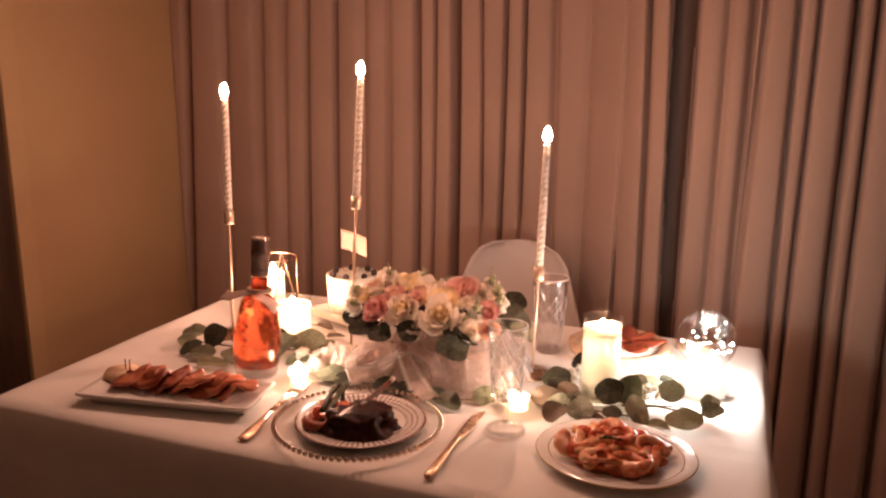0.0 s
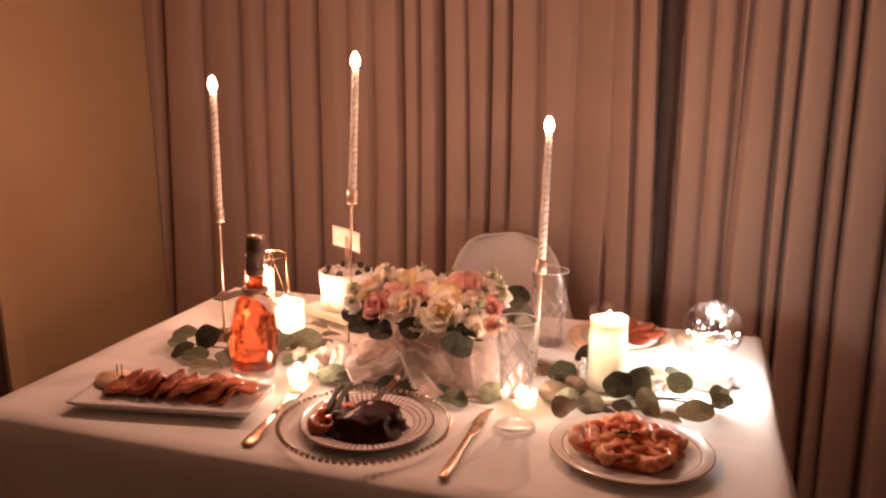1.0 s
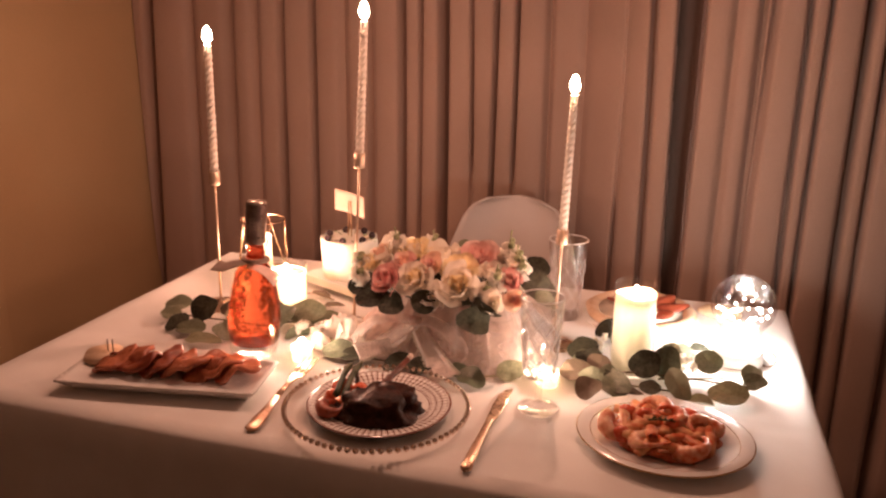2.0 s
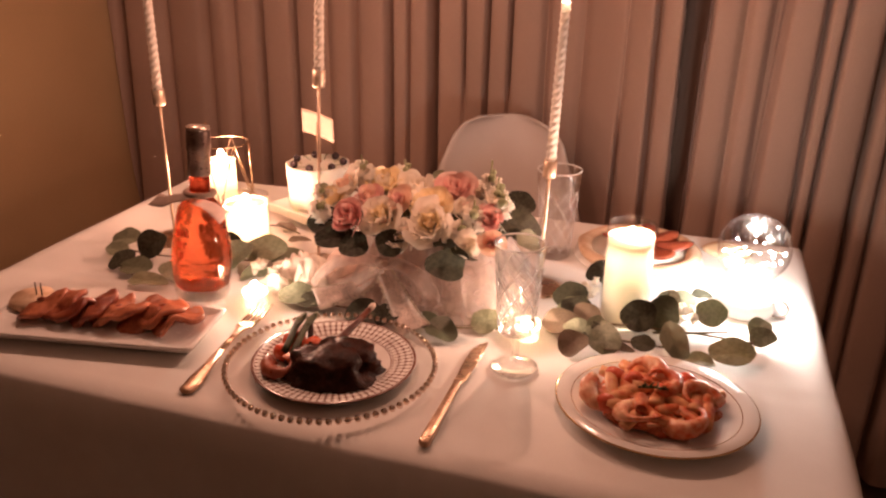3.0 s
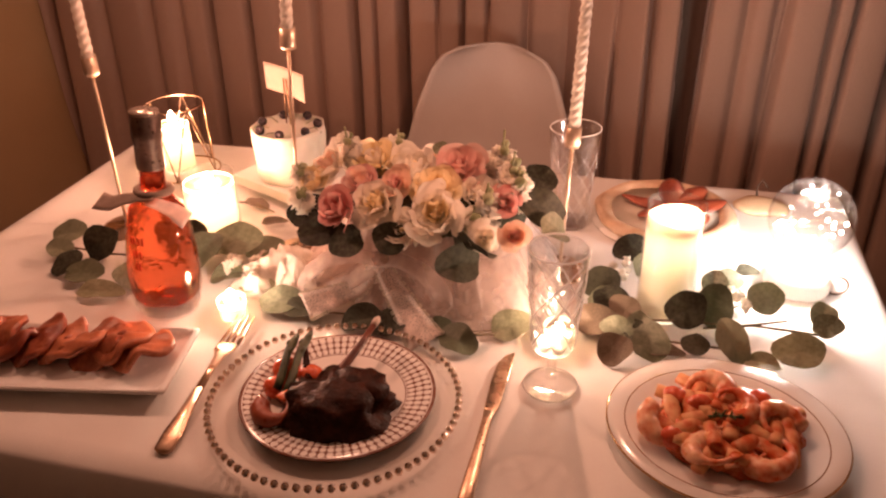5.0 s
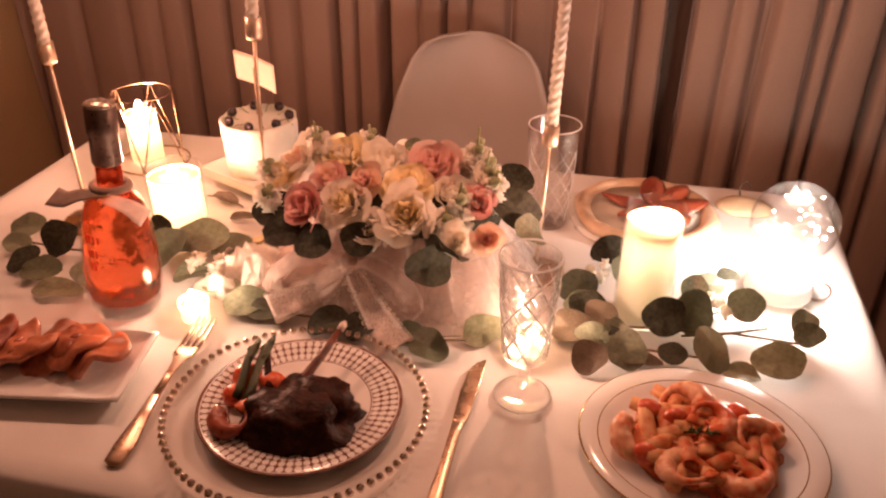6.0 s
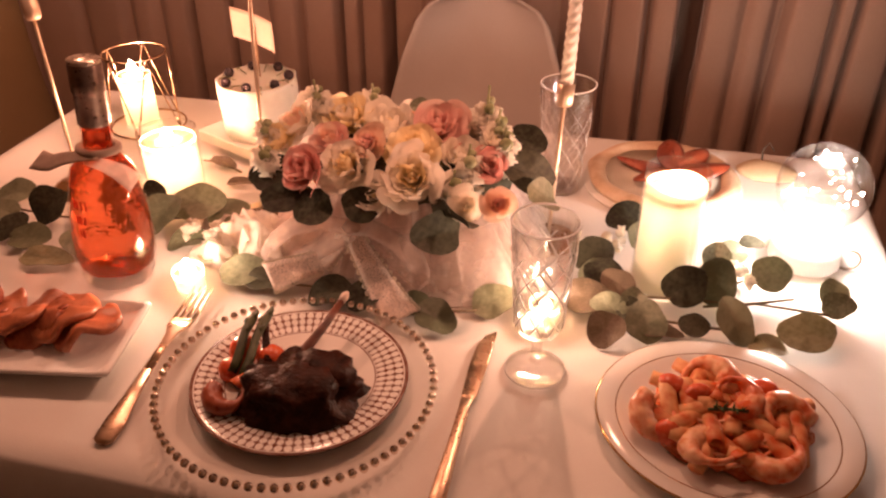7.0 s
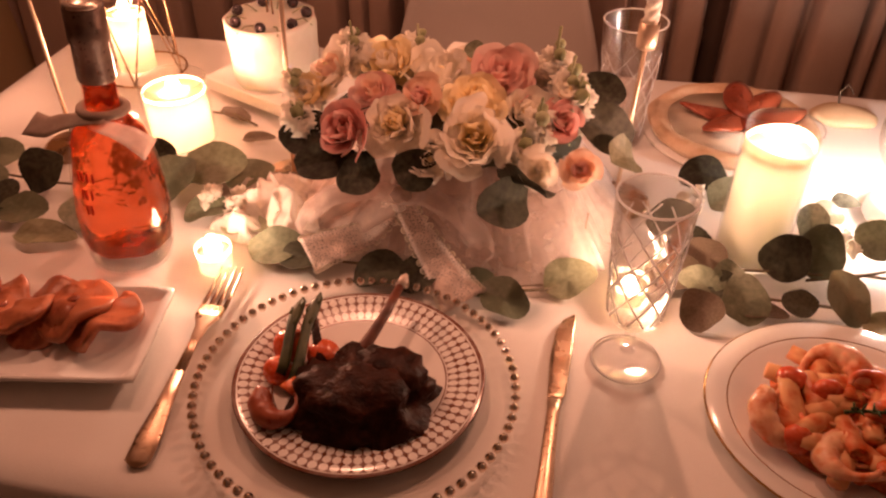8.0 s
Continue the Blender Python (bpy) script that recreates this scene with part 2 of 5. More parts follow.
M_LEAFPALE = surface("pale_eucalyptus", (0.24, 0.245, 0.14), (0.38, 0.375, 0.24), 9, 0.45, bump=0.25, fine=160, trans=0.25, rand=0.3)
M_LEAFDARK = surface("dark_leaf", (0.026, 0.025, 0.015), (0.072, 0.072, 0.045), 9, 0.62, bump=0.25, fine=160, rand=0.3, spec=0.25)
M_LEAFBROWN = surface("dried_leaf", (0.12, 0.085, 0.052), (0.22, 0.16, 0.105), 22, 0.65, bump=0.3, fine=160, rand=0.3, trans=0.1)
M_STEM = surface("leaf_stem", (0.14, 0.10, 0.06), (0.24, 0.18, 0.10), 80, 0.7)
M_PINK = surface("dusty_pink_petal", (0.78, 0.46, 0.41), (0.88, 0.64, 0.57), 40, 0.6, bump=0.15, fine=200, trans=0.45, rand=0.25)
M_MAUVE = surface("mauve_petal", (0.72, 0.34, 0.31), (0.84, 0.53, 0.47), 40, 0.6, bump=0.15, fine=200, trans=0.45, rand=0.25)
M_WHITE = surface("cream_petal", (0.94, 0.87, 0.76), (0.97, 0.94, 0.87), 40, 0.6, bump=0.12, fine=200, trans=0.55, rand=0.08)
M_PEACH = surface("peach_petal", (0.88, 0.60, 0.47), (0.93, 0.75, 0.62), 40, 0.6, bump=0.12, fine=200, trans=0.55, rand=0.12)
M_YELLOW = surface("yellow_petal", (0.95, 0.80, 0.50), (0.97, 0.88, 0.66), 40, 0.6, bump=0.12, fine=200, trans=0.55, rand=0.08)
M_BUDGREEN = surface("green_bud", (0.24, 0.26, 0.12), (0.42, 0.43, 0.26), 60, 0.6, bump=0.3, fine=200, trans=0.2, rand=0.3)
M_SATIN = surface("blush_satin", (0.70, 0.50, 0.43), (0.80, 0.62, 0.55), 20, 0.45, bump=0.2, fine=300, sheen=0.3, trans=0.25)
M_LACEBAND = lace_mat("lace_band", (0.97, 0.86, 0.80), 420, 0.5, 0.50)
M_NET = sheer_mat("blush_tulle", (0.95, 0.80, 0.74), 0.42, 60)
M_NETFINE = sheer_mat("thin_blush_tulle", (0.95, 0.80, 0.74), 0.24, 60)
M_NETSKIRT = sheer_mat("pleated_blush_tulle", (0.96, 0.84, 0.78), 0.54, 60)
M_MEAT = surface("seared_lamb", (0.012, 0.004, 0.0025), (0.060, 0.017, 0.009), 70, 0.42, bump=1.0, fine=240, dist=0.005, spec=0.12)
M_BONE = surface("roasted_bone", (0.06, 0.016, 0.008), (0.15, 0.045, 0.024), 60, 0.45, bump=0.4, spec=0.3)
M_BONETIP = surface("bare_bone", (0.55, 0.42, 0.34), (0.68, 0.56, 0.48), 80, 0.5)
M_TOMATO = surface("tomato_skin", (0.62, 0.075, 0.03), (0.78, 0.18, 0.07), 50, 0.24, bump=0.08, coat=0.25, sub=0.1)
M_ASPAR = surface("asparagus", (0.02, 0.03, 0.008), (0.085, 0.09, 0.03), 60, 0.5, bump=0.4)
M_HERB = surface("rosemary", (0.035, 0.05, 0.02), (0.09, 0.11, 0.05), 80, 0.9, spec=0.05)
M_SHRIMP = surface("shrimp_flesh", (0.72, 0.16, 0.06), (0.95, 0.58, 0.36), 85, 0.32, bump=0.3, fine=180, sub=0.2, trans=0.2, spec=0.4, rand=0.25)
M_SLICE = surface("sauced_slice", (0.24, 0.045, 0.020), (0.56, 0.19, 0.095), 48, 0.36, bump=0.4, fine=190, coat=0.2, rand=0.35, trans=0.15)
M_SAUCE = surface("red_sauce", (0.52, 0.075, 0.02), (0.72, 0.22, 0.07), 60, 0.28, bump=0.4)
M_PENNE = surface("sauced_penne", (0.70, 0.15, 0.05), (0.93, 0.52, 0.26), 70, 0.38, bump=0.3, fine=160, sub=0.1, trans=0.25, spec=0.25, rand=0.25)
M_BREAD = surface("toasted_bread", (0.56, 0.36, 0.22), (0.74, 0.56, 0.40), 40, 0.7, bump=0.5, fine=180)
M_CHEESE = surface("white_cheese", (0.74, 0.64, 0.52), (0.82, 0.74, 0.63), 30, 0.45, bump=0.3)
M_PEAR = surface("pear_flesh", (0.50, 0.36, 0.22), (0.62, 0.47, 0.31), 30, 0.5, bump=0.3)
M_SALAMI = surface("cured_meat", (0.20, 0.035, 0.016), (0.36, 0.085, 0.04), 60, 0.35, bump=0.3, coat=0.2, rand=0.3)
M_TWIG = surface("dark_twig", (0.03, 0.02, 0.012), (0.07, 0.045, 0.03), 90, 0.7)
M_WIRE = surface("copper_wire", (0.75, 0.60, 0.45), (0.85, 0.72, 0.58), 90, 0.3, 1.0, bump=0)
M_LAMPBASE = surface("white_lamp_base", (0.78, 0.76, 0.73), (0.82, 0.80, 0.77), 20, 0.4, trans=0.3)


# ---- mesh helpers ----
def part(name, bm, material, parent=None, label="", smooth=True):
    """Links a bmesh as one mesh object under a thing or a part."""
    bmesh.ops.recalc_face_normals(bm, faces=bm.faces)
    me = bpy.data.meshes.new(name)
    bm.to_mesh(me)
    bm.free()
    if smooth:
        me.polygons.foreach_set("use_smooth", [True] * len(me.polygons))
    me.materials.append(material)
    ob = new(name, me)
    ob.parent = parent
    if label:
        tagged(ob, label)
    return ob


def piece(name, me, parent, m, label=""):
    """One more object on a mesh that is already built."""
    ob = new(name, me)
    ob.parent = parent
    ob.matrix_basis = m
    if label:
        tagged(ob, label)
    return ob


def thing(name, m, label, category, group="", kind=""):
    ob = new(name)
    ob.empty_display_size = 0.02
    ob.matrix_basis = m
    return tagged(ob, label, category, group, kind)


def grid_faces(bm, rows, closed):
    for a, b in zip(rows, rows[1:]):
        n = len(a)
        for i in range(n if closed else n - 1):
            j = (i + 1) % n
            bm.faces.new((a[i], a[j], b[j], b[i]))


def lathe(profile, seg=32, bm=None, at=(0, 0, 0), relief=None):
    """Turned body from (radius, height) pairs; relief(angle, index) changes the radius."""
    bm = bm or bmesh.new()
    rows = []
    for k, (r, z) in enumerate(profile):
        ring = []
        for i in range(seg):
            a = 2 * math.pi * i / seg
            rr = r + (relief(a, k) if relief else 0)
            ring.append(bm.verts.new((at[0] + rr * math.cos(a), at[1] + rr * math.sin(a), at[2] + z)))
        rows.append(ring)
    grid_faces(bm, rows, True)
    for ring, (r, z) in ((rows[0], profile[0]), (rows[-1], profile[-1])):
        if r > 1e-5:
            if r < 0.0011 or profile[0] != profile[-1]:
                c = bm.verts.new((at[0], at[1], at[2] + z))
                for i in range(seg):
                    bm.faces.new((ring[i], ring[(i + 1) % seg], c))
    return bm


def shell_lathe(outer, thick, seg=32, relief=None):
    """Open vessel: outer profile upwards, then back down the inside."""
    inner = [(max(r - thick, 0.0005), z) for r, z in reversed(outer)]
    inner = [(r, max(z, outer[0][1] + thick)) for r, z in inner]
    return lathe(outer + [(outer[-1][0] - thick * 0.5, outer[-1][1] + thick * 0.3)] + inner, seg, relief=relief)


def tube(points, radius, seg=8, bm=None, closed=False):
    """Round bar along points; radius is a number or a list."""
    bm = bm or bmesh.new()
    pts = [Vector(p) for p in points]
    n = len(pts)
    rad = radius if isinstance(radius, (list, tuple)) else [radius] * n
    rows, up = [], Vector((0.31, 0.17, 0.93))
    for i, p in enumerate(pts):
        d = (pts[(i + 1) % n] - pts[i - 1]) if closed else (pts[min(i + 1, n - 1)] - pts[max(i - 1, 0)])
        d.normalize()
        s = d.cross(up)
        if s.length < 0.05:
            s = d.cross(Vector((1, 0, 0)))
        s.normalize()
        u = s.cross(d)
        up = u
        rows.append([bm.verts.new(p + rad[i] * (math.cos(2 * math.pi * k / seg) * s + math.sin(2 * math.pi * k / seg) * u)) for k in range(seg)])
    if closed:
        rows.append(rows[0])
        for a, b in zip(rows, rows[1:]):
            for i in range(seg):
                try:
                    bm.faces.new((a[i], a[(i + 1) % seg], b[(i + 1) % seg], b[i]))
                except ValueError:
                    pass
    else:
        grid_faces(bm, rows, True)
        bm.faces.new(rows[0]), bm.faces.new(rows[-1])
    return bm


def sheet(fn, nu, nv, thick=0.0, closed_u=False):
    """Surface from fn(u, v), with thickness if asked for."""
    bm = bmesh.new()
    rows = [[bm.verts.new(fn(i / nu, j / nv)) for i in range(nu + (0 if closed_u else 1))] for j in range(nv + 1)]
    grid_faces(bm, rows, closed_u)
    if thick:
        bmesh.ops.recalc_face_normals(bm, faces=bm.faces)
        bmesh.ops.solidify(bm, geom=bm.faces[:], thickness=thick)
    return bm


def loft(sections, seg=10):
    """Flat rounded bar along y from (y, x, z, half width, half thickness)."""
    bm = bmesh.new()
    rows = []
    for y, x, z, w, t in sections:
        ring = []
        for k in range(seg):
            a = 2 * math.pi * k / seg
            c, s = math.cos(a), math.sin(a)
            ring.append(bm.verts.new((x + w * math.copysign(abs(c) ** 0.7, c), y, z + t * math.copysign(abs(s) ** 0.7, s))))
        rows.append(ring)
    grid_faces(bm, rows, True)
    bm.faces.new(rows[0]), bm.faces.new(rows[-1])
    return bm


def box(x0, x1, y0, y1, z0, z1, bevel=0.0, bm=None):
    bm = bm or bmesh.new()
    r = bmesh.ops.create_cube(bm, size=1)
    bmesh.ops.transform(bm, matrix=Matrix.Translation(((x0 + x1) / 2, (y0 + y1) / 2, (z0 + z1) / 2)) @ Matrix.Diagonal((x1 - x0, y1 - y0, z1 - z0, 1)), verts=r["verts"])
    if bevel:
        bmesh.ops.bevel(bm, geom=bm.edges[:], offset=bevel, segments=3, profile=0.5, affect="EDGES")
    return bm


def blob(size, rough, freq, level=3, seed=0.0, squash=None):
    bm = bmesh.new()
    bmesh.ops.create_icosphere(bm, subdivisions=level, radius=1)
    for v in bm.verts:
        d = v.co.normalized()
        k = 1 + rough * noise.noise(d * freq + Vector((seed, seed * 1.7, 0))) + rough * 0.4 * noise.noise(d * freq * 2.7 + Vector((0, seed, 3)))
        v.co = Vector((d.x * size[0], d.y * size[1], d.z * size[2])) * k
        if squash is not None and v.co.z < -squash:
            v.co.z = -squash + 0.08 * (v.co.z + squash)
    return bm


def as_mesh(bm, name, material):
    bmesh.ops.recalc_face_normals(bm, faces=bm.faces)
    me = bpy.data.meshes.new(name)
    bm.to_mesh(me)
    bm.free()
    me.polygons.foreach_set("use_smooth", [True] * len(me.polygons))
    me.materials.append(material)
    return me


# ---- room ----
Z = 0.76
CURTAIN_Y = 2.82


def structure(name, bm, material, label, smooth=False):
    return tagged(part(name, bm, material, smooth=smooth), label, name.split("_")[0], kind="structure")


structure("floor", box(-1.6, 2.2, -1.7, 3.2, -0.1, 0.0), M_FLOOR, "dark brown wooden floor")
# Unseen ceiling, kept pale so it bounces candle light back down.
structure("ceiling", box(-1.6, 2.2, -1.7, 3.2, 2.6, 2.7), M_BOUNCE, "unseen ceiling whitened to bounce light")
structure("wall_west", box(-1.58, -1.425, -1.6, 3.1, 0.0, 2.6), M_WALL, "tan plaster wall in amber candle light")
door = tagged(part("door_1", box(-1.424, -1.400, 1.28, 2.128, 0.0, 2.05, 0.003), M_DOOR, smooth=False), "dark brown wooden door in the tan wall", "door", kind="structure")
structure("trim_door", box(-1.424, -1.390, 2.131, 2.186, 0.0, 2.12, 0.004), M_WALL, "tan painted door casing")
structure("wall_north", box(-1.425, 2.1, 2.98, 3.12, 0.0, 2.6), M_WALL, "tan plaster wall behind the curtain")
# East and south walls are out of view, off-white to bounce light forward.
structure("wall_east", box(2.0, 2.12, -1.6, 2.98, 0.0, 2.6), M_BOUNCE, "unseen wall whitened to bounce light")
structure("wall_south", box(-1.425, 2.0, -1.66, -1.55, 0.0, 2.6), M_BOUNCE, "unseen wall whitened to bounce light")

# folds of the curtain: x at mid height, slant, depth and half width of each groove
GROOVES = [(-1.374, 0.05, 0.05, 0.020), (-1.22, 0.03, 0.012, 0.020), (-1.086, 0.025, 0.02, 0.020), (-1.0, 0.02, 0.015, 0.020), (-0.914, 0.018, 0.05, 0.011), (-0.814, 0.012, 0.045, 0.009),
           (-0.720, 0.01, 0.012, 0.020), (-0.637, 0.007, 0.02, 0.012), (-0.546, 0.002, 0.06, 0.010), (-0.494, 0.005, 0.045, 0.006), (-0.428, -0.007, 0.09, 0.013), (-0.346, -0.02, 0.045, 0.005),
           (-0.282, 0.0, 0.045, 0.007), (-0.223, -0.008, 0.05, 0.006), (-0.134, -0.015, 0.018, 0.012), (-0.04, 0.0, 0.012, 0.018), (0.067, 0.0, 0.030, 0.006), (0.133, -0.019, 0.06, 0.008), (0.189, -0.019, 0.03, 0.006), (0.238, 0.007, 0.03, 0.006),
           (0.307, 0.002, 0.02, 0.014), (0.362, 0.002, 0.05, 0.012), (0.379, 0.02, 0.06, 0.01), (0.458, -0.007, 0.06, 0.008), (0.498, 0.003, 0.05, 0.007), (0.577, -0.005, 0.085, 0.012), (0.622, -0.007, 0.06, 0.009),
           (0.72, 0.0, 0.07, 0.016), (0.80, 0.0, 0.05, 0.010), (0.90, 0.0, 0.06, 0.014), (0.99, 0.0, 0.04, 0.010), (1.10, 0.0, 0.06, 0.014), (1.22, 0.0, 0.05, 0.010), (1.33, 0.0, 0.06, 0.014), (1.45, 0.0, 0.04, 0.010)]


def curtain_y(x, z):
    k = max(0.0, min(1.0, (x + 0.10) / 0.32))
    y = CURTAIN_Y - 0.19 * k * k * (3 - 2 * k) + 0.012 * noise.noise(Vector((x * 5, z * 0.6, 1.3)))
    xw = x + 0.006 * noise.noise(Vector((x * 2.0, z * 1.3, 7.0)))
    for i, (g, slant, depth, w) in enumerate(GROOVES):
        g0 = g + slant * (z - 1.05)
        h = GROOVES[i + 1][0] + GROOVES[i + 1][1] * (z - 1.05) if i + 1 < len(GROOVES) else g0 + 0.1
        if g0 <= xw < h:
            s = (xw - g0) / (h - g0)
            y -= min(0.024, 0.16 * (h - g0)) * math.sin(math.pi * s) ** 0.45
        fade = 0.75 + 0.5 * noise.noise(Vector((g * 9, z * 1.1, 4.0)))
        if g in (-0.346, -0.223):
            fade *= max(0.12, min(1.0, (z - 0.78) / 0.12))
        if g == 0.067:
            fade *= max(0.10, min(1.0, (0.86 - z) / 0.12))
        y += (1.4 if g < 0.25 else 0.75) * depth * fade * math.exp(-((xw - g0) / (0.75 * w)) ** 2)
    return y


def curtain_point(u, v):
    x, z = -1.420 + u * 2.975, 0.02 + v * 2.5
    return (x, curtain_y(x, z), z)


curtain = thing("curtain", pose(0, 0, 0), "floor-length taupe curtain hanging in deep vertical folds", "curtain")
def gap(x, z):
    """Where the fabric is cut away for the dark band, backed by an added dark sheet."""
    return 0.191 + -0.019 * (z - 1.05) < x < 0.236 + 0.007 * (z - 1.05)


fabric_bm = sheet(curtain_point, 1300, 40)
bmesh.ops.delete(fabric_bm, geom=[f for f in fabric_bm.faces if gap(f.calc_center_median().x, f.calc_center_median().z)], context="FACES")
part("fabric", fabric_bm, M_CURTAIN, curtain)
# Added dark sheet behind the cut; its colour stands in for shade.
part("lining", sheet(lambda u, v: (0.07 + 0.30 * u, 2.765 + 0.010 * math.sin(26 * u), 0.02 + 2.5 * v), 60, 4, 0.002), M_GAPBACK, curtain, "dark brown sheet added behind the cut for its shade")
part("rail", tube([(-1.415, CURTAIN_Y, 2.54), (-0.10, CURTAIN_Y, 2.54), (0.06, CURTAIN_Y - 0.095, 2.54), (0.22, CURTAIN_Y - 0.19, 2.54), (1.6, CURTAIN_Y - 0.19, 2.54)], 0.014, 10), M_FOILTOP, curtain, "metal curtain rail")

# ---- table and cloth ----
TX0, TX1, TY0, TY1 = -0.728, 0.427, 1.466, 2.190
table = thing("dining_table", pose(-0.150, 1.824, 0), "rectangular dining table hidden under a white cloth", "table")
part("tabletop", box(-0.570, 0.570, -0.355, 0.355, Z - 0.035, Z - 0.006, 0.004), M_WOOD, table)
for sx in (-0.53, 0.53):
    for sy in (-0.31, 0.31):
        part("leg", lathe([(0.018, 0.0), (0.026, Z - 0.035)], 16, at=(sx, sy, 0)), M_WOOD, table)


def cloth_bm():
    """Top with soft creases, rounded edge and hanging sides that ripple."""
    bm = bmesh.new()
    cx, cy, hx, hy = (TX0 + TX1) / 2, (TY0 + TY1) / 2, (TX1 - TX0) / 2, (TY1 - TY0) / 2
    nx, ny = 90, 60
    top = {}
    for i in range(nx + 1):
        for j in range(ny + 1):
            x, y = cx + hx * (2 * i / nx - 1), cy + hy * (2 * j / ny - 1)
            e = max(abs(x - cx) / hx, abs(y - cy) / hy)
            z = Z + 0.0012 * noise.noise(Vector((x * 9, y * 9, 0))) - 0.0008
            z -= 0.0012 * math.exp(-((x - cx - 0.19) / 0.004) ** 2) + 0.001 * math.exp(-((y - cy + 0.12) / 0.004) ** 2)
            if e > 0.985:
                z -= 0.004
            top[i, j] = bm.verts.new((x, y, z))
    for i in range(nx):
        for j in range(ny):
            bm.faces.new((top[i, j], top[i + 1, j], top[i + 1, j + 1], top[i, j + 1]))
    rim = [(i, 0) for i in range(nx)] + [(nx, j) for j in range(ny)] + [(i, ny) for i in range(nx, 0, -1)] + [(0, j) for j in range(ny, 0, -1)]
    last = [top[k] for k in rim]
    for step in range(1, 15):
        ring = []
        drop = [0.006, 0.016, 0.03, 0.05, 0.08, 0.12, 0.17, 0.22, 0.28, 0.34, 0.40, 0.46, 0.52, 0.56][step - 1]
        for n, k in enumerate(rim):
            v = top[k]
            ox, oy = (v.co.x - cx) / hx, (v.co.y - cy) / hy
            nrm = Vector((ox if abs(ox) > 0.999 else 0, oy if abs(oy) > 0.999 else 0, 0))
            if nrm.length > 1.2:
                nrm *= 0.75
            wave = noise.noise(Vector((v.co.x * 7, v.co.y * 7, drop * 0.8)))
            push = 0.004 * min(step, 3) + drop * (0.05 + 0.16 * wave)
            ring.append(bm.verts.new((v.co.x + nrm.x * push, v.co.y + nrm.y * push, Z - 0.002 - drop)))
        for a in range(len(rim)):
            b = (a + 1) % len(rim)
            bm.faces.new((last[a], last[b], ring[b], ring[a]))
        last = ring
    return bm


tagged(part("tablecloth", cloth_bm(), M_CLOTH), "white linen tablecloth draped over the dining table", "tablecloth")


# ---- chair behind the table ----
def chair_point(u, v):
    s = 2 * u - 1
    prof = [(-0.20, 0.425, 0.19), (-0.16, 0.445, 0.215), (0.0, 0.43, 0.225), (0.10, 0.44, 0.22), (0.165, 0.50, 0.215), (0.195, 0.60, 0.192), (0.215, 0.70, 0.164), (0.232, 0.775, 0.136), (0.238, 0.806, 0.112), (0.24, 0.824, 0.074)]
    f = v * (len(prof) - 1)
    i = min(int(f), len(prof) - 2)
    k = f - i
    y, z, w = [prof[i][j] * (1 - k) + prof[i + 1][j] * k for j in range(3)]
    rise = 0.05 * s * s * (1 if v < 0.5 else 0)
    wrap = 0.055 * s * s * max(0.0, min(1.0, (v - 0.35) / 0.3))
    return (s * w, y - wrap, z + rise * max(0, 1 - v * 2))


chair = thing("shell_chair", pose(-0.183, 2.447, 0, 0, 0, -3), "white moulded plastic shell chair pushed in behind the table", "chair")
part("shell", sheet(chair_point, 20, 40, 0.006), M_CHAIR, chair)
for sx, sy in ((-1, -1), (1, -1), (-1, 1), (1, 1)):
    part("leg", tube([(sx * 0.12, sy * 0.11, 0.42), (sx * 0.22, sy * 0.21, 0.0)], [0.016, 0.010], 10), M_WOOD, chair, "turned beech leg")

# ---- place setting ----
def oval(x, y, z, turn, k):
    """Place of a plate that is a little shorter along one axis."""
    return pose(x, y, z, 0, 0, turn) @ Matrix.Diagonal((1, k, 1, 1)) @ pose(0, 0, 0, 0, 0, -turn)


charger = thing("charger_plate", oval(-0.133, 1.588, Z, 26, 0.955), "clear glass charger plate with a beaded metal rim", "plate")
part("plate", shell_lathe([(0.0, 0.001), (0.085, 0.001), (0.10, 0.003), (0.113, 0.008), (0.1215, 0.010)], 0.0028, 72), M_CHARGER, charger)
bead = as_mesh(lathe([(0.0, -0.004), (0.0028, -0.0028), (0.004, 0.0), (0.0028, 0.0028), (0.0, 0.004)], 10), "bead", M_BEAD)
for i in range(76):
    a = 2 * math.pi * i / 76
    piece("bead", bead, charger, pose(0.1230 * math.cos(a), 0.1230 * math.sin(a), 0.011))

dinner = thing("dinner_plate", oval(-0.132, 1.595, Z + 0.0042, 26, 0.96), "white porcelain plate with a brown petal-printed band", "plate")
part("plate", lathe([(0.0, 0.0004), (0.060, 0.0), (0.068, 0.0012), (0.084, 0.0042), (0.0966, 0.0066), (0.0976, 0.0080), (0.0966, 0.0086), (0.084, 0.0068), (0.070, 0.0040), (0.062, 0.0024), (0.0, 0.0022)], 72), M_PLATE, dinner)


# ---- food on the printed plate ----
chop = thing("lamb_chop", pose(-0.127, 1.575, Z + 0.0065), "dark seared lamb chop with a bare rib bone", "meat")
part("meat", blob((0.056, 0.046, 0.033), 0.30, 2.8, 4, 3.0, 0.001), M_MEAT, chop)
part("fat_cap", blob((0.030, 0.020, 0.016), 0.4, 3, 3, 7.0), M_MEAT, chop).location = (0.018, 0.014, 0.020)
bone = part("bone", tube([(-0.012, 0.005, 0.018), (-0.003, 0.03, 0.026), (0.006, 0.062, 0.034), (0.011, 0.092, 0.039)], [0.0075, 0.0052, 0.0040, 0.0034], 10), M_BONE, chop, "roasted brown rib bone")
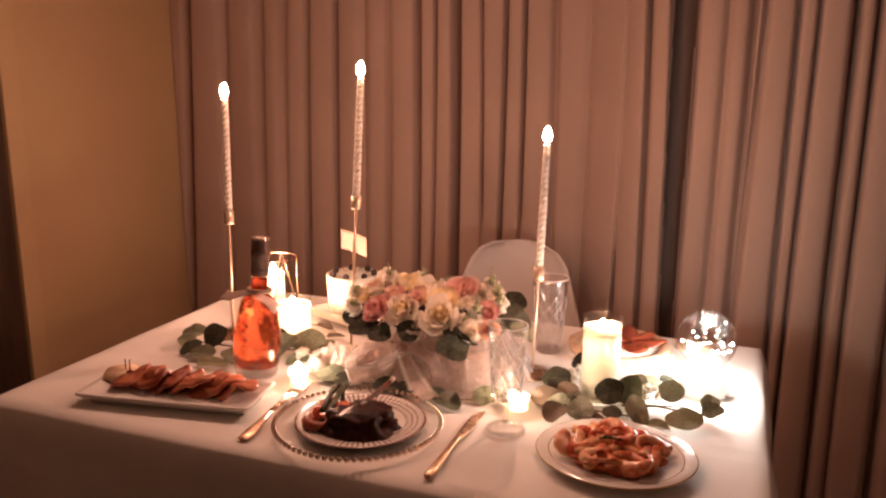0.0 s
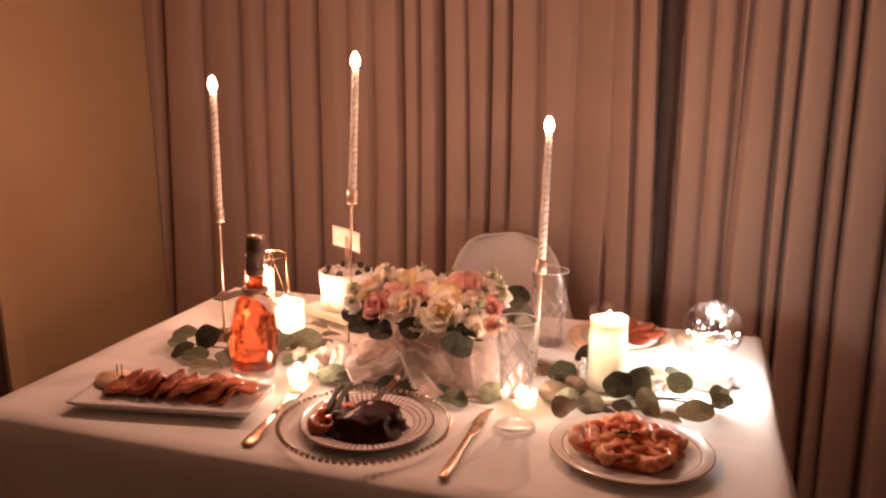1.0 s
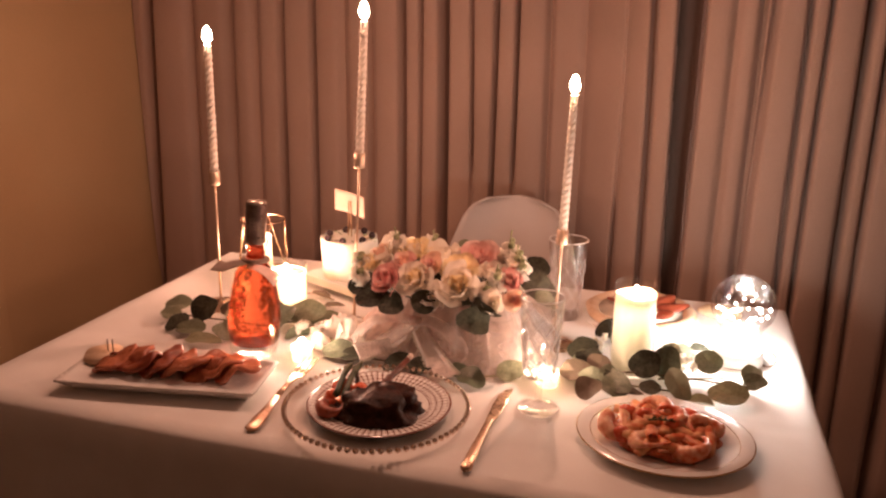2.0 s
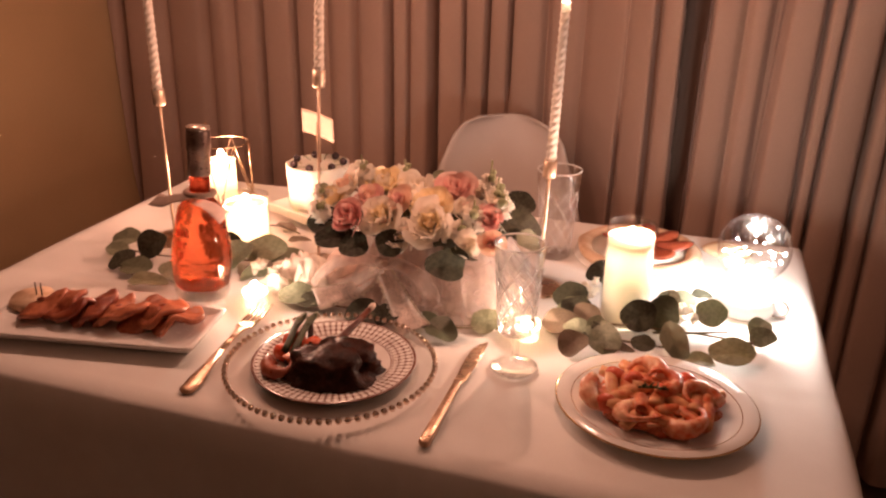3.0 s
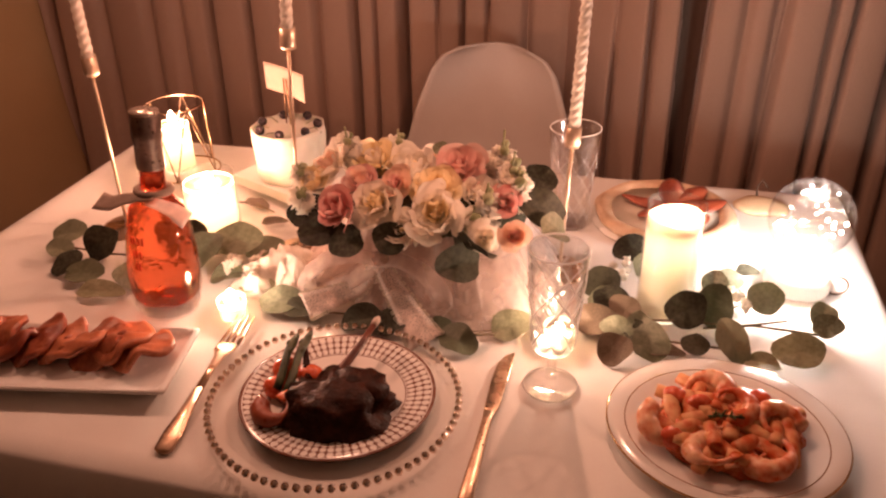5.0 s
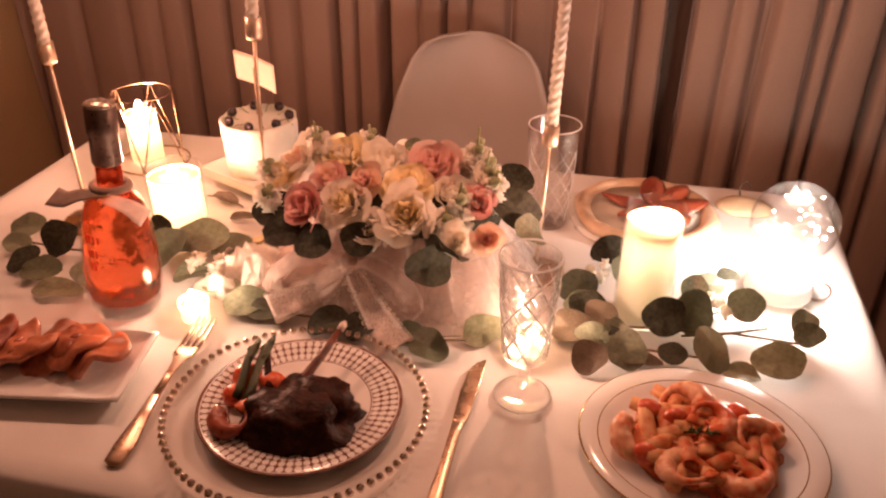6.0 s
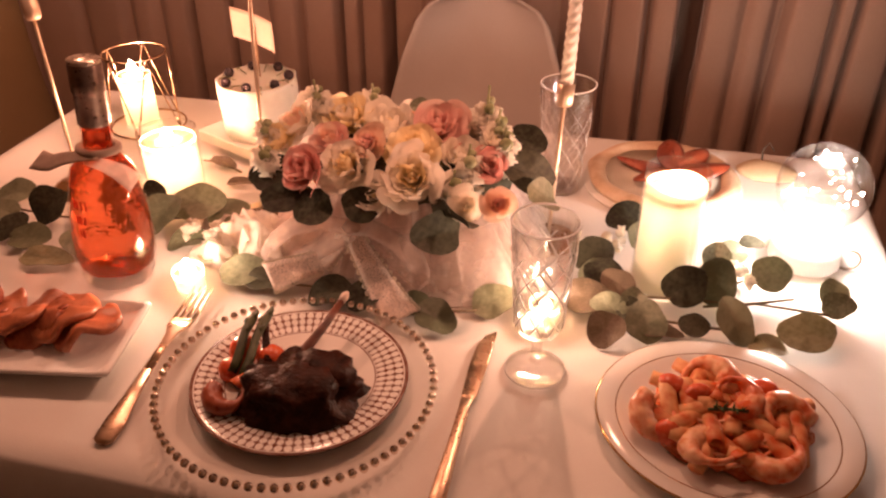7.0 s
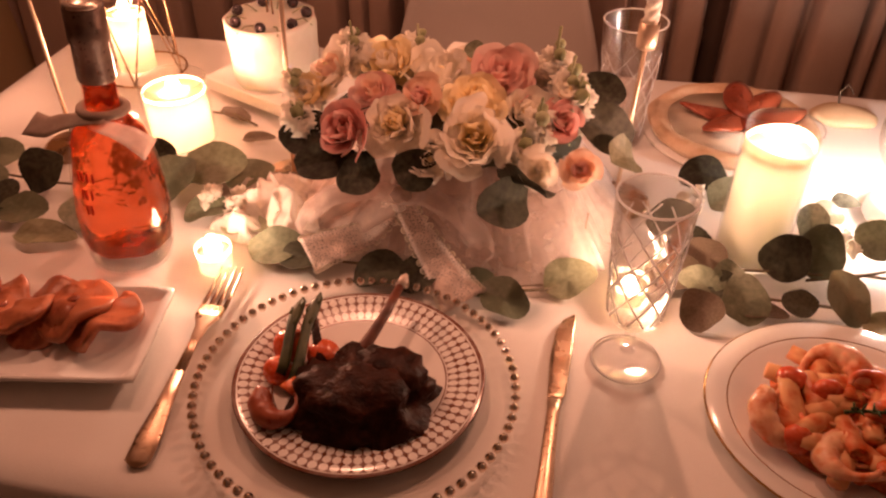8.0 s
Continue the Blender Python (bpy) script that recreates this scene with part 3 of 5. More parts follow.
part("bone_tip", tube([(0.0108, 0.090, 0.0386), (0.0122, 0.098, 0.0405), (0.0130, 0.102, 0.0415)], [0.0036, 0.0040, 0.0018], 10), M_BONETIP, bone, "pale bare bone end")
part("rib", tube([(-0.03, 0.01, 0.014), (-0.045, 0.04, 0.022), (-0.058, 0.068, 0.026)], [0.005, 0.0036, 0.0026], 8), M_MEAT, chop)

for k, (x, y, dz, s) in enumerate(((-0.193, 1.611, 0.013, 1.15), (-0.163, 1.604, 0.015, 1.05), (-0.193, 1.584, 0.012, 0.95))):
    t = thing("cherry_tomato", pose(x, y, Z + dz + 0.003, 12 * k, 8, 40 * k), "glossy orange-red cherry tomato on the plate", "tomato", "vegetables beside the lamb")
    part("fruit", blob((0.0125 * s, 0.0125 * s, 0.0115 * s), 0.05, 2, 3, k), M_TOMATO, t)
for k, (x0, y0, x1, y1) in enumerate(((-0.188, 1.576, -0.192, 1.642), (-0.176, 1.570, -0.180, 1.650))):
    sp = thing("asparagus_spear", pose(0, 0, 0), "grilled green asparagus spear lying over the plate", "vegetable", "vegetables beside the lamb")
    a, b = Vector((x0, y0, Z + 0.020)), Vector((x1, y1, Z + 0.040))
    pts = [a.lerp(b, i / 8) + Vector((0.001 * math.sin(i), 0, 0.003 * math.sin(i * 0.4))) for i in range(9)]
    part("stalk", tube(pts, [0.0042, 0.0043, 0.0042, 0.004, 0.004, 0.0043, 0.0048, 0.004, 0.0010], 10), M_ASPAR, sp)
    for j in range(3):
        p = pts[5 + j]
        part("bract", blob((0.0022, 0.005, 0.0018), 0.1, 2, 1, j), M_ASPAR, sp).location = p + Vector((0.003 * (-1) ** j, 0, 0.003))


def curl_bm(r, thick, sweep, tail=True):
    """A curled, ringed shrimp body that tapers to a fan."""
    pts, rad = [], []
    n = 26
    for i in range(n):
        s = i / (n - 1)
        a = sweep * s
        rr = r * (1 - 0.18 * s)
        pts.append((rr * math.cos(a), rr * math.sin(a), 0.002 * math.sin(3 * s)))
        rad.append(thick * (0.55 + 0.5 * math.sin(math.pi * min(s * 1.25 + 0.12, 1.0)) ** 0.8 - 0.35 * s) * (1 + 0.045 * math.sin(s * 44)))
    rad[0] *= 0.5
    bm = tube(pts, rad, 10)
    return bm


SHRIMP = [as_mesh(curl_bm(0.0195, 0.0108, 4.6), "shrimp_body", M_SHRIMP), as_mesh(curl_bm(0.0175, 0.0100, 5.0), "shrimp_body", M_SHRIMP), as_mesh(curl_bm(0.0215, 0.0105, 4.0), "shrimp_body", M_SHRIMP), as_mesh(curl_bm(0.0150, 0.0098, 4.5), "shrimp_body", M_SALAMI)]
FAN = as_mesh(loft([(0.0, 0, 0, 0.0025, 0.0018), (0.006, 0, 0, 0.005, 0.0014), (0.012, 0, 0.001, 0.007, 0.0006)], 8), "tail_fan", M_SAUCE)


def shrimp(x, y, z, rx, ry, rz, kind, group, label):
    t = thing("shrimp", pose(x, y, z, rx, ry, rz), label, "shrimp", group)
    piece("body", SHRIMP[kind], t, pose(0, 0, 0))
    sweep, r = ((4.6, 0.0195), (5.0, 0.0175), (4.0, 0.0215), (4.5, 0.0150))[kind]
    piece("tail", FAN, t, pose(r * 0.82 * math.cos(sweep), r * 0.82 * math.sin(sweep), 0, 0, 0, math.degrees(sweep)))
    return t


shrimp(-0.178, 1.551, Z + 0.019, -14, -8, 150, 3, "vegetables beside the lamb", "curled orange shrimp beside the lamb chop")


# ---- cutlery ----
def fork(m):
    f = thing("dinner_fork", m, "gold dinner fork with an embossed handle", "fork")
    part("handle", loft([(-0.104, 0, 0.002, 0.004, 0.0014), (-0.100, 0, 0.003, 0.0095, 0.0022), (-0.08, 0, 0.004, 0.0098, 0.0024), (-0.055, 0, 0.006, 0.0068, 0.0024), (-0.02, 0, 0.009, 0.0048, 0.0023)], 12), M_GOLDLEAF, f, "embossed gold handle")
    part("neck", loft([(-0.02, 0, 0.009, 0.0046, 0.0022), (0.01, 0, 0.011, 0.0036, 0.0018), (0.03, 0, 0.011, 0.006, 0.0014), (0.042, 0, 0.010, 0.0115, 0.0012), (0.056, 0, 0.009, 0.0122, 0.0011)], 12), M_GOLD, f)
    for k in range(4):
        x = -0.0098 + 0.0065 * k
        part("tine", loft([(0.054, x, 0.009, 0.0021, 0.0010), (0.075, x, 0.0085, 0.0018, 0.0009), (0.098, x, 0.0105, 0.0014, 0.0007), (0.105, x, 0.012, 0.0006, 0.0004)], 8), M_GOLD, f)
    return f


fork(pose(-0.2725, 1.592, Z, 0, 0, 4.5))
knife = thing("dinner_knife", pose(0.0175, 1.594, Z, 0, 0, 0.5), "gold dinner knife with an embossed handle", "knife")
part("handle", loft([(-0.112, 0, 0.004, 0.004, 0.002), (-0.108, 0, 0.005, 0.0068, 0.0032), (-0.08, 0, 0.005, 0.0066, 0.0036), (-0.04, 0, 0.005, 0.0052, 0.0036), (0.0, 0, 0.005, 0.0048, 0.0033), (0.012, 0, 0.005, 0.0056, 0.003)], 12), M_GOLDLEAF, knife, "embossed gold handle")
part("blade", loft([(0.010, 0, 0.005, 0.0048, 0.0014), (0.02, 0.001, 0.004, 0.0070, 0.0010), (0.06, 0.001, 0.003, 0.0085, 0.0008), (0.09, 0.002, 0.003, 0.0078, 0.0007), (0.105, 0.005, 0.003, 0.0050, 0.0006), (0.112, 0.0085, 0.003, 0.001, 0.0004)], 12), M_GOLD, knife, "plain gold blade")

# ---- tray of slices ----
tray = thing("serving_tray", pose(-0.445, 1.576, Z, 0, 0, 10), "white rectangular porcelain tray holding glazed slices", "tray")


def tray_point(u, v):
    x, y = 0.142 * (2 * u - 1), 0.052 * (2 * v - 1)
    e = max(abs(2 * u - 1), abs(2 * v - 1))
    return (x, y, 0.011 + 0.009 * max(0, (e - 0.72) / 0.28) ** 2)


part("dish", sheet(tray_point, 40, 20, 0.004), M_PORC, tray)
part("foot", box(-0.13, 0.13, -0.036, 0.036, 0.0, 0.0085, 0.003), M_PORC, tray)


def slice_bm(seed):
    """A limp folded slice with a frilled edge."""
    def fn(u, v):
        a, r = 2 * math.pi * u, v
        w = 0.036 * r * (1 + 0.05 * math.sin(3 * a + seed) + 0.03 * math.sin(5 * a + 2 * seed))
        fold = 0.012 * math.exp(-((math.sin(a - seed) * r) / 0.35) ** 2)
        return (w * math.cos(a) * 0.9, w * math.sin(a), 0.007 * (1 - r * r) + fold * r * (1 - 0.5 * r) + 0.005 * r * r * math.sin(3 * a + 2 * seed) + 0.003 * noise.noise(Vector((math.cos(a) * 3 * r, math.sin(a) * 3 * r + seed, 1.0))))
    return sheet(fn, 48, 8, 0.0060, True)


SLICES = [as_mesh(slice_bm(s), "slice_body", M_SLICE) for s in (0.3, 1.9, 4.1)]
for k in range(9):
    x = -0.078 + 0.0235 * k
    t = thing("glazed_slice", pose(0, 0, 0), "reddish glazed slice overlapping in a row on the tray", "food slice", "slices on the tray")
    t.matrix_basis = pose(-0.460, 1.588, Z, 0, 0, 8) @ pose(x, 0.002 + 0.005 * math.sin(k * 2.1), 0.022 + 0.003 * (k % 2), 14 * math.sin(2.3 * k), -20, 0) @ pose(0, 0, 0, 0, 0, 53 * k)
    piece("slice", SLICES[k % 3], t, pose(0, 0, 0))
    part("glaze", blob((0.006, 0.004, 0.002), 0.4, 3, 2, k), M_SALAMI, t).location = (0.004, -0.004, 0.011)
roll = thing("bread_slice", pose(-0.460, 1.588, Z, 0, 0, 8) @ pose(-0.105, 0.018, 0.017), "pale toasted round bread slice with two picks", "bread")
part("crumb", lathe([(0.0, -0.004), (0.026, -0.004), (0.030, 0.002), (0.027, 0.009), (0.0, 0.011)], 28, relief=lambda a, k: 0.001 * math.sin(5 * a)), M_BREAD, roll)
for dx in (0.0, 0.008):
    part("pick", tube([(0.006 + dx, 0.0, 0.006), (0.006 + dx, 0.001, 0.028)], 0.0009, 6), M_TWIG, roll, "dark cocktail pick")

# ---- shrimp pasta plate ----
PX, PY = 0.2335, 1.623
pasta_plate = thing("pasta_plate", oval(PX, PY + 0.005, Z, 3, 0.93), "white porcelain plate with two thin gold lines", "plate")
part("plate", lathe([(0.0, 0.002), (0.055, 0.0), (0.066, 0.0025), (0.084, 0.0075), (0.1066, 0.0112), (0.1078, 0.0124), (0.1066, 0.0134), (0.084, 0.0098), (0.068, 0.0058), (0.058, 0.0045), (0.0, 0.0045)], 72), M_PLATE2, pasta_plate)
pasta = thing("sauced_pasta", pose(PX, PY, Z + 0.009), "heap of pasta strands in orange tomato sauce", "pasta")
part("mound", blob((0.062, 0.052, 0.016), 0.22, 3, 4, 11.0, 0.002), M_SAUCE, pasta)
rng = random.Random(5)
for k in range(14):
    a0, r0 = rng.uniform(0, 6.28), rng.uniform(0.015, 0.060)
    pts = []
    for i in range(9):
        a, r = a0 + 0.28 * i, r0 + 0.008 * math.sin(i * 0.9 + k)
        pts.append((r * math.cos(a), r * math.sin(a) * 0.86, 0.019 * math.sqrt(max(0.02, 1 - (r / 0.072) ** 2)) + 0.002 * math.sin(i * 1.3 + k)))
    part("strand", tube(pts, 0.0019, 6), M_SHRIMP, pasta)
for k in range(30):
    r, a = 0.062 * math.sqrt((k + 0.5) / 30), 2.4 * k
    ln = rng.uniform(0.015, 0.022)
    tubep = part("penne", shell_lathe([(0.0066, -ln), (0.0074, -ln * 0.4), (0.0073, ln * 0.5), (0.0064, ln)], 0.0013, 12), M_PENNE, pasta, "short pasta tube")
    tubep.matrix_basis = pose(r * math.cos(a), r * math.sin(a) * 0.84, 0.004 + 0.014 * math.sqrt(max(0.02, 1 - (r / 0.068) ** 2)), 90 + rng.uniform(-12, 12), rng.uniform(-8, 8), rng.uniform(0, 180)) @ Matrix.Diagonal((1, 0.8, 1, 1))
for k, (x, y, dz, rx, ry, rz, kd) in enumerate(((-0.014, -0.042, 0.024, -16, 6, 60, 0), (0.004, 0.016, 0.033, -14, 4, 250, 1), (-0.050, -0.010, 0.023, -10, -18, 130, 2), (0.046, 0.004, 0.025, 4, 16, 20, 2), (-0.018, 0.036, 0.024, 16, -6, 330, 2), (0.034, -0.030, 0.022, -12, 16, 170, 0))):
    shrimp(PX + x, PY - 0.004 + y, Z + dz, rx, ry, rz, kd, "shrimp on the pasta", "curled orange cooked shrimp on the pasta heap")
for k, (x, y, dz) in enumerate(((-0.046, 0.022, 0.026), (0.030, 0.030, 0.028), (0.004, 0.042, 0.023), (-0.048, -0.032, 0.022), (-0.024, 0.010, 0.029))):
    t = thing("cherry_tomato", pose(PX + x, PY + y, Z + dz, 20 * k, 10, 0), "halved red cherry tomato on the pasta", "tomato", "tomatoes on the pasta")
    part("fruit", blob((0.0115, 0.0105, 0.008), 0.10, 2, 3, k + 4.0), M_TOMATO, t)
herb = thing("herb_sprig", pose(PX - 0.003, PY - 0.012, Z + 0.036), "small dark green herb sprig on top of the pasta", "herb")
part("stem", tube([(-0.016, -0.002, 0.001), (0, 0, 0.003), (0.015, 0.003, 0.001)], 0.0012, 6), M_HERB, herb)
for k in range(10):
    a = k * 2.4
    part("needle", tube([(-0.012 + 0.0025 * k, 0, 0.003), (-0.010 + 0.0025 * k + 0.003 * math.cos(a), 0.007 * math.sin(a), 0.005)], [0.0012, 0.0005], 5), M_HERB, herb)


# ---- glasses ----
def cut(depth, n, pitch, prof, z0, z1):
    def relief(a, k):
        z = prof[min(k, len(prof) - 1)][1] if k < len(prof) else z1 + 1
        if not z0 < z < z1:
            return 0.0
        p = abs(math.sin(n * a / 2 + pitch * z)), abs(math.sin(n * a / 2 - pitch * z))
        return -depth * (1 - min(1.0, min(p) * 3.2))
    return relief


def lattice(thing_ob, prof, z0, z1, n, turn, thick):
    """Diamond cut lines round a glass and its rim, white to stand for glints."""
    def radius(z):
        for (r0, a0), (r1, a1) in zip(prof, prof[1:]):
            if a0 <= z <= a1:
                return r0 + (r1 - r0) * (z - a0) / (a1 - a0)
        return prof[-1][0]
    for sgn in (1, -1):
        for k in range(n):
            pts = []
            for i in range(15):
                z = z0 + (z1 - z0) * i / 14
                a = 2 * math.pi * k / n + sgn * turn * (i / 14 - 0.5)
                pts.append(((radius(z) + 0.0001) * math.cos(a), (radius(z) + 0.0001) * math.sin(a), z))
            part("cut_line", tube(pts, thick, 5), M_CUT, thing_ob, "cut line, white for its sparkle")
    r, z = prof[-1]
    part("rim", tube([((r - 0.001) * math.cos(6.2832 * i / 48), (r - 0.001) * math.sin(6.2832 * i / 48), z) for i in range(48)], 0.0010, 6, closed=True), M_CUT, thing_ob, "white ring for the rim highlight")


bowl_prof = [(0.006, 0.043), (0.012, 0.0455), (0.0195, 0.049), (0.0215, 0.054)]
bowl_prof += [(0.0215 + 0.0075 * (i / 48), 0.054 + 0.106 * (i / 48)) for i in range(1, 49)]
goblet = thing("wine_goblet", pose(0.069, 1.665, Z), "empty cut-crystal goblet on a short stem", "goblet")
part("bowl", shell_lathe(bowl_prof, 0.0026, 96, cut(0.0014, 10, 150, bowl_prof, 0.050, 0.118)), M_CRYSTAL, goblet, "diamond-cut tapering bowl")
part("stem", lathe([(0.0062, 0.0428), (0.0048, 0.036), (0.0044, 0.024), (0.0048, 0.016), (0.0058, 0.0112)], 8), M_CRYSTAL, goblet, smooth=False)
part("foot", lathe([(0.0, 0.0), (0.0270, 0.0), (0.0280, 0.0015), (0.0270, 0.003), (0.017, 0.0055), (0.0058, 0.011), (0.0, 0.0112)], 48, relief=lambda a, k: 0.0006 * math.cos(12 * a) if 0 < k < 5 else 0), M_CRYSTAL, goblet, "round foot")
lattice(goblet, bowl_prof, 0.056, 0.136, 8, 2.1, 0.0007)
# White ring whose colour gives the clear foot edge its highlight.
part("foot_rim", tube([(0.0274 * math.cos(6.2832 * i / 48), 0.0274 * math.sin(6.2832 * i / 48), 0.0018) for i in range(48)], 0.0010, 6, closed=True), M_CUT, goblet, "white ring for the foot edge highlight")
tum_prof = [(0.0235, 0.006)] + [(0.0235 + 0.0105 * (i / 60), 0.006 + 0.136 * (i / 60)) for i in range(1, 61)]
tumbler = thing("tall_tumbler", pose(0.051, 2.016, Z), "tall empty cut-crystal tumbler", "glass")
part("body", shell_lathe(tum_prof, 0.0030, 96, cut(0.0020, 10, 130, tum_prof, 0.01, 0.120)), M_TUMBLER, tumbler, "diamond-cut wall")
part("base", lathe([(0.0, 0.0), (0.021, 0.0), (0.0235, 0.002), (0.0235, 0.0055), (0.0, 0.0056)], 48), M_TUMBLER, tumbler, "thick clear base")

lattice(tumbler, tum_prof, 0.012, 0.112, 9, 2.3, 0.00035)


# ---- candles ----
def flame_bm(h, r):
    return lathe([(0.0, 0.0), (r * 0.65, h * 0.10), (r, h * 0.30), (r * 0.97, h * 0.5), (r * 0.72, h * 0.75), (r * 0.36, h * 0.93), (0.0, h)], 16)


def taper(base, cup_z, top, turns, label):
    """Thin candlestick with a twisted taper, leaning from base to top."""
    b, t = Vector(base), Vector(top)
    axis = (t - b).normalized()
    q = Vector((0, 0, 1)).rotation_difference(axis).to_matrix().to_4x4()
    m = Matrix.Translation(b) @ q
    length = (t - b).length
    cup = (cup_z - b.z) / axis.z
    c = thing("candlestick", m, label, "candlestick", "tall candlesticks on the table")
    part("foot", lathe([(0.034, 0.0), (0.035, 0.002), (0.030, 0.004), (0.006, 0.006), (0.003, 0.010)], 32), M_GOLD, c)
    part("rod", tube([(0, 0, 0.006), (0, 0, cup)], 0.0023, 10), M_BRASS, c)
    part("cup", lathe([(0.0, cup - 0.004), (0.0085, cup - 0.004), (0.0092, cup), (0.0092, cup + 0.020), (0.0080, cup + 0.020), (0.0077, cup + 0.004), (0.0, cup + 0.004)], 24), M_BRASS, c, "gold candle cup")
    w = thing("taper_candle", m, "lit ivory twisted taper candle in a gold stick", "candle", "lit taper candles")
    n, z0 = 240, cup + 0.005
    prof = [(0.0069 - 0.0012 * i / n, z0 + (length - z0) * i / n) for i in range(n + 1)] + [(0.0035, length + 0.001), (0.0, length)]
    tw = lambda a, k: 0.0007 * math.cos(3 * a - 2 * math.pi * turns * k / n) * (1 if 4 < k < n - 8 else 0)
    part("wax", lathe(prof, 24, relief=tw), M_TAPER, w)
    part("wick", tube([(0, 0, length), (0.0005, 0, length + 0.008)], 0.0008, 6), M_WICK, w)
    f = part("flame", flame_bm(0.027, 0.0078), M_FLAME, w, "bright candle flame")
    f.matrix_basis = q.inverted() @ Matrix.Identity(4)
    f.location = (0, 0, length + 0.003)
    lamp("taper_light", m @ Vector((0, 0, length + 0.017)), TAPER_W, WARM, 0.006)


taper((-0.549, 1.872, Z), 0.993, (-0.511, 1.830, 1.219), 21, "slim gold candlestick leaning slightly, beside the wine bottle")
taper((-0.285, 1.862, Z), 1.038, (-0.251, 1.850, 1.258), 21, "slim tall gold candlestick behind the flowers")
taper((0.0520, 1.890, Z), 0.932, (0.064, 1.889, 1.157), 22, "slim short gold candlestick by the goblets")

# pillar candle in a clear cylinder
LX, LY = 0.178, 1.829
pillar = thing("pillar_candle", pose(LX, LY, Z), "glowing cream pillar candle in a clear glass cylinder", "candle")
part("wax", sheet(lambda u, v: (0.0292 * math.cos(6.2832 * u), 0.0292 * math.sin(6.2832 * u), 0.003 + (0.119 + 0.002 * math.sin(6.2832 * u * 2)) * v), 48, 8, 0.0012, True), M_PILLARWAX, pillar)
part("melt_pool", lathe([(0.0, 0.108), (0.024, 0.109), (0.0286, 0.114)], 40), M_WAXPOOL, pillar)
part("glass", shell_lathe([(0.0305, 0.0), (0.0318, 0.002), (0.0318, 0.136)], 0.0016, 48), M_GLASS, pillar, "clear glass sleeve")
part("wick", tube([(0, 0, 0.110), (0.0006, 0, 0.120)], 0.0009, 6), M_WICK, pillar)
part("rim", tube([(0.0310 * math.cos(6.2832 * i / 48), 0.0310 * math.sin(6.2832 * i / 48), 0.136) for i in range(48)], 0.0005, 6, closed=True), M_CRYSTAL, pillar, "glass rim")
part("flame", flame_bm(0.022, 0.0065), M_FLAME, pillar, "bright candle flame").location = (0, 0, 0.112)
lamp("pillar_light", (LX, LY, Z + 0.132), PILLAR_W * 0.55, WARM, 0.006)
lamp("pillar_inner_light", (LX, LY, Z + 0.098), PILLAR_W * 0.16, (1.0, 0.91, 0.78), 0.010)

# jar candle
jar = thing("jar_candle", pose(-0.436, 1.912, Z), "lit white candle glowing in a short glass jar", "candle")
part("wax", sheet(lambda u, v: (0.0335 * math.cos(6.2832 * u), 0.0335 * math.sin(6.2832 * u), 0.004 + 0.062 * v), 40, 6, 0, True), M_WAX, jar)
part("melt_pool", lathe([(0.0, 0.058), (0.030, 0.058), (0.0333, 0.062)], 36), M_WAXPOOL, jar)
part("glass", shell_lathe([(0.036, 0.0), (0.0370, 0.003), (0.0370, 0.077)], 0.002, 48), M_GLASS, jar, "clear glass jar")
part("rim", tube([(0.0360 * math.cos(6.2832 * i / 48), 0.0360 * math.sin(6.2832 * i / 48), 0.077) for i in range(48)], 0.0006, 6, closed=True), M_CRYSTAL, jar, "glass rim")
part("flame", flame_bm(0.020, 0.0075), M_FLAME, jar, "bright candle flame").location = (0, 0, 0.060)
lamp("jar_light", (-0.436, 1.912, Z + 0.076), JAR_W * 0.6, WARM, 0.007)
lamp("jar_inner_light", (-0.436, 1.912, Z + 0.045), JAR_W * 0.06, (1.0, 0.66, 0.40), 0.012)

# pillar candle inside a geometric wire holder
wired = thing("wire_candle_holder", pose(-0.572, 2.071, Z), "gold geometric wire holder round a lit white candle", "candle holder")
ring = lambda r, z, n=36: [(r * math.cos(2 * math.pi * i / n), r * math.sin(2 * math.pi * i / n), z) for i in range(n)]
part("ring", tube(ring(0.044, 0.112), 0.0014, 8, closed=True), M_GOLD, wired)
part("ring", tube(ring(0.054, 0.002), 0.0014, 8, closed=True), M_GOLD, wired)
for k in range(5):
    a, b = 2 * math.pi * k / 5 + 0.6, 2 * math.pi * (k + 0.5) / 5 + 0.6
    c = 2 * math.pi * (k - 0.5) / 5 + 0.6
    part("strut", tube([(0.044 * math.cos(a), 0.044 * math.sin(a), 0.112), (0.054 * math.cos(b), 0.054 * math.sin(b), 0.002)], 0.0012, 6), M_GOLD, wired)
    part("strut", tube([(0.044 * math.cos(a), 0.044 * math.sin(a), 0.112), (0.054 * math.cos(c), 0.054 * math.sin(c), 0.002)], 0.0012, 6), M_GOLD, wired)
white_candle = thing("block_candle", pose(-0.583, 2.074, Z + 0.004), "lit white block candle inside a wire holder", "candle")
part("wax", sheet(lambda u, v: (0.0240 * math.cos(6.2832 * u), 0.0240 * math.sin(6.2832 * u), 0.074 * v), 36, 8, 0, True), M_WAX, white_candle)
part("melt_pool", lathe([(0.0, 0.068), (0.020, 0.068), (0.0238, 0.072)], 32), M_WAXPOOL, white_candle)
part("flame", flame_bm(0.022, 0.0065), M_FLAME, white_candle, "bright candle flame").location = (0, 0, 0.073)
lamp("block_light", (-0.583, 2.074, Z + 0.094), TAPER_W * 0.6, WARM, 0.006)
lamp("block_inner_light", (-0.583, 2.074, Z + 0.054), TAPER_W * 0.05, (1.0, 0.66, 0.40), 0.010)

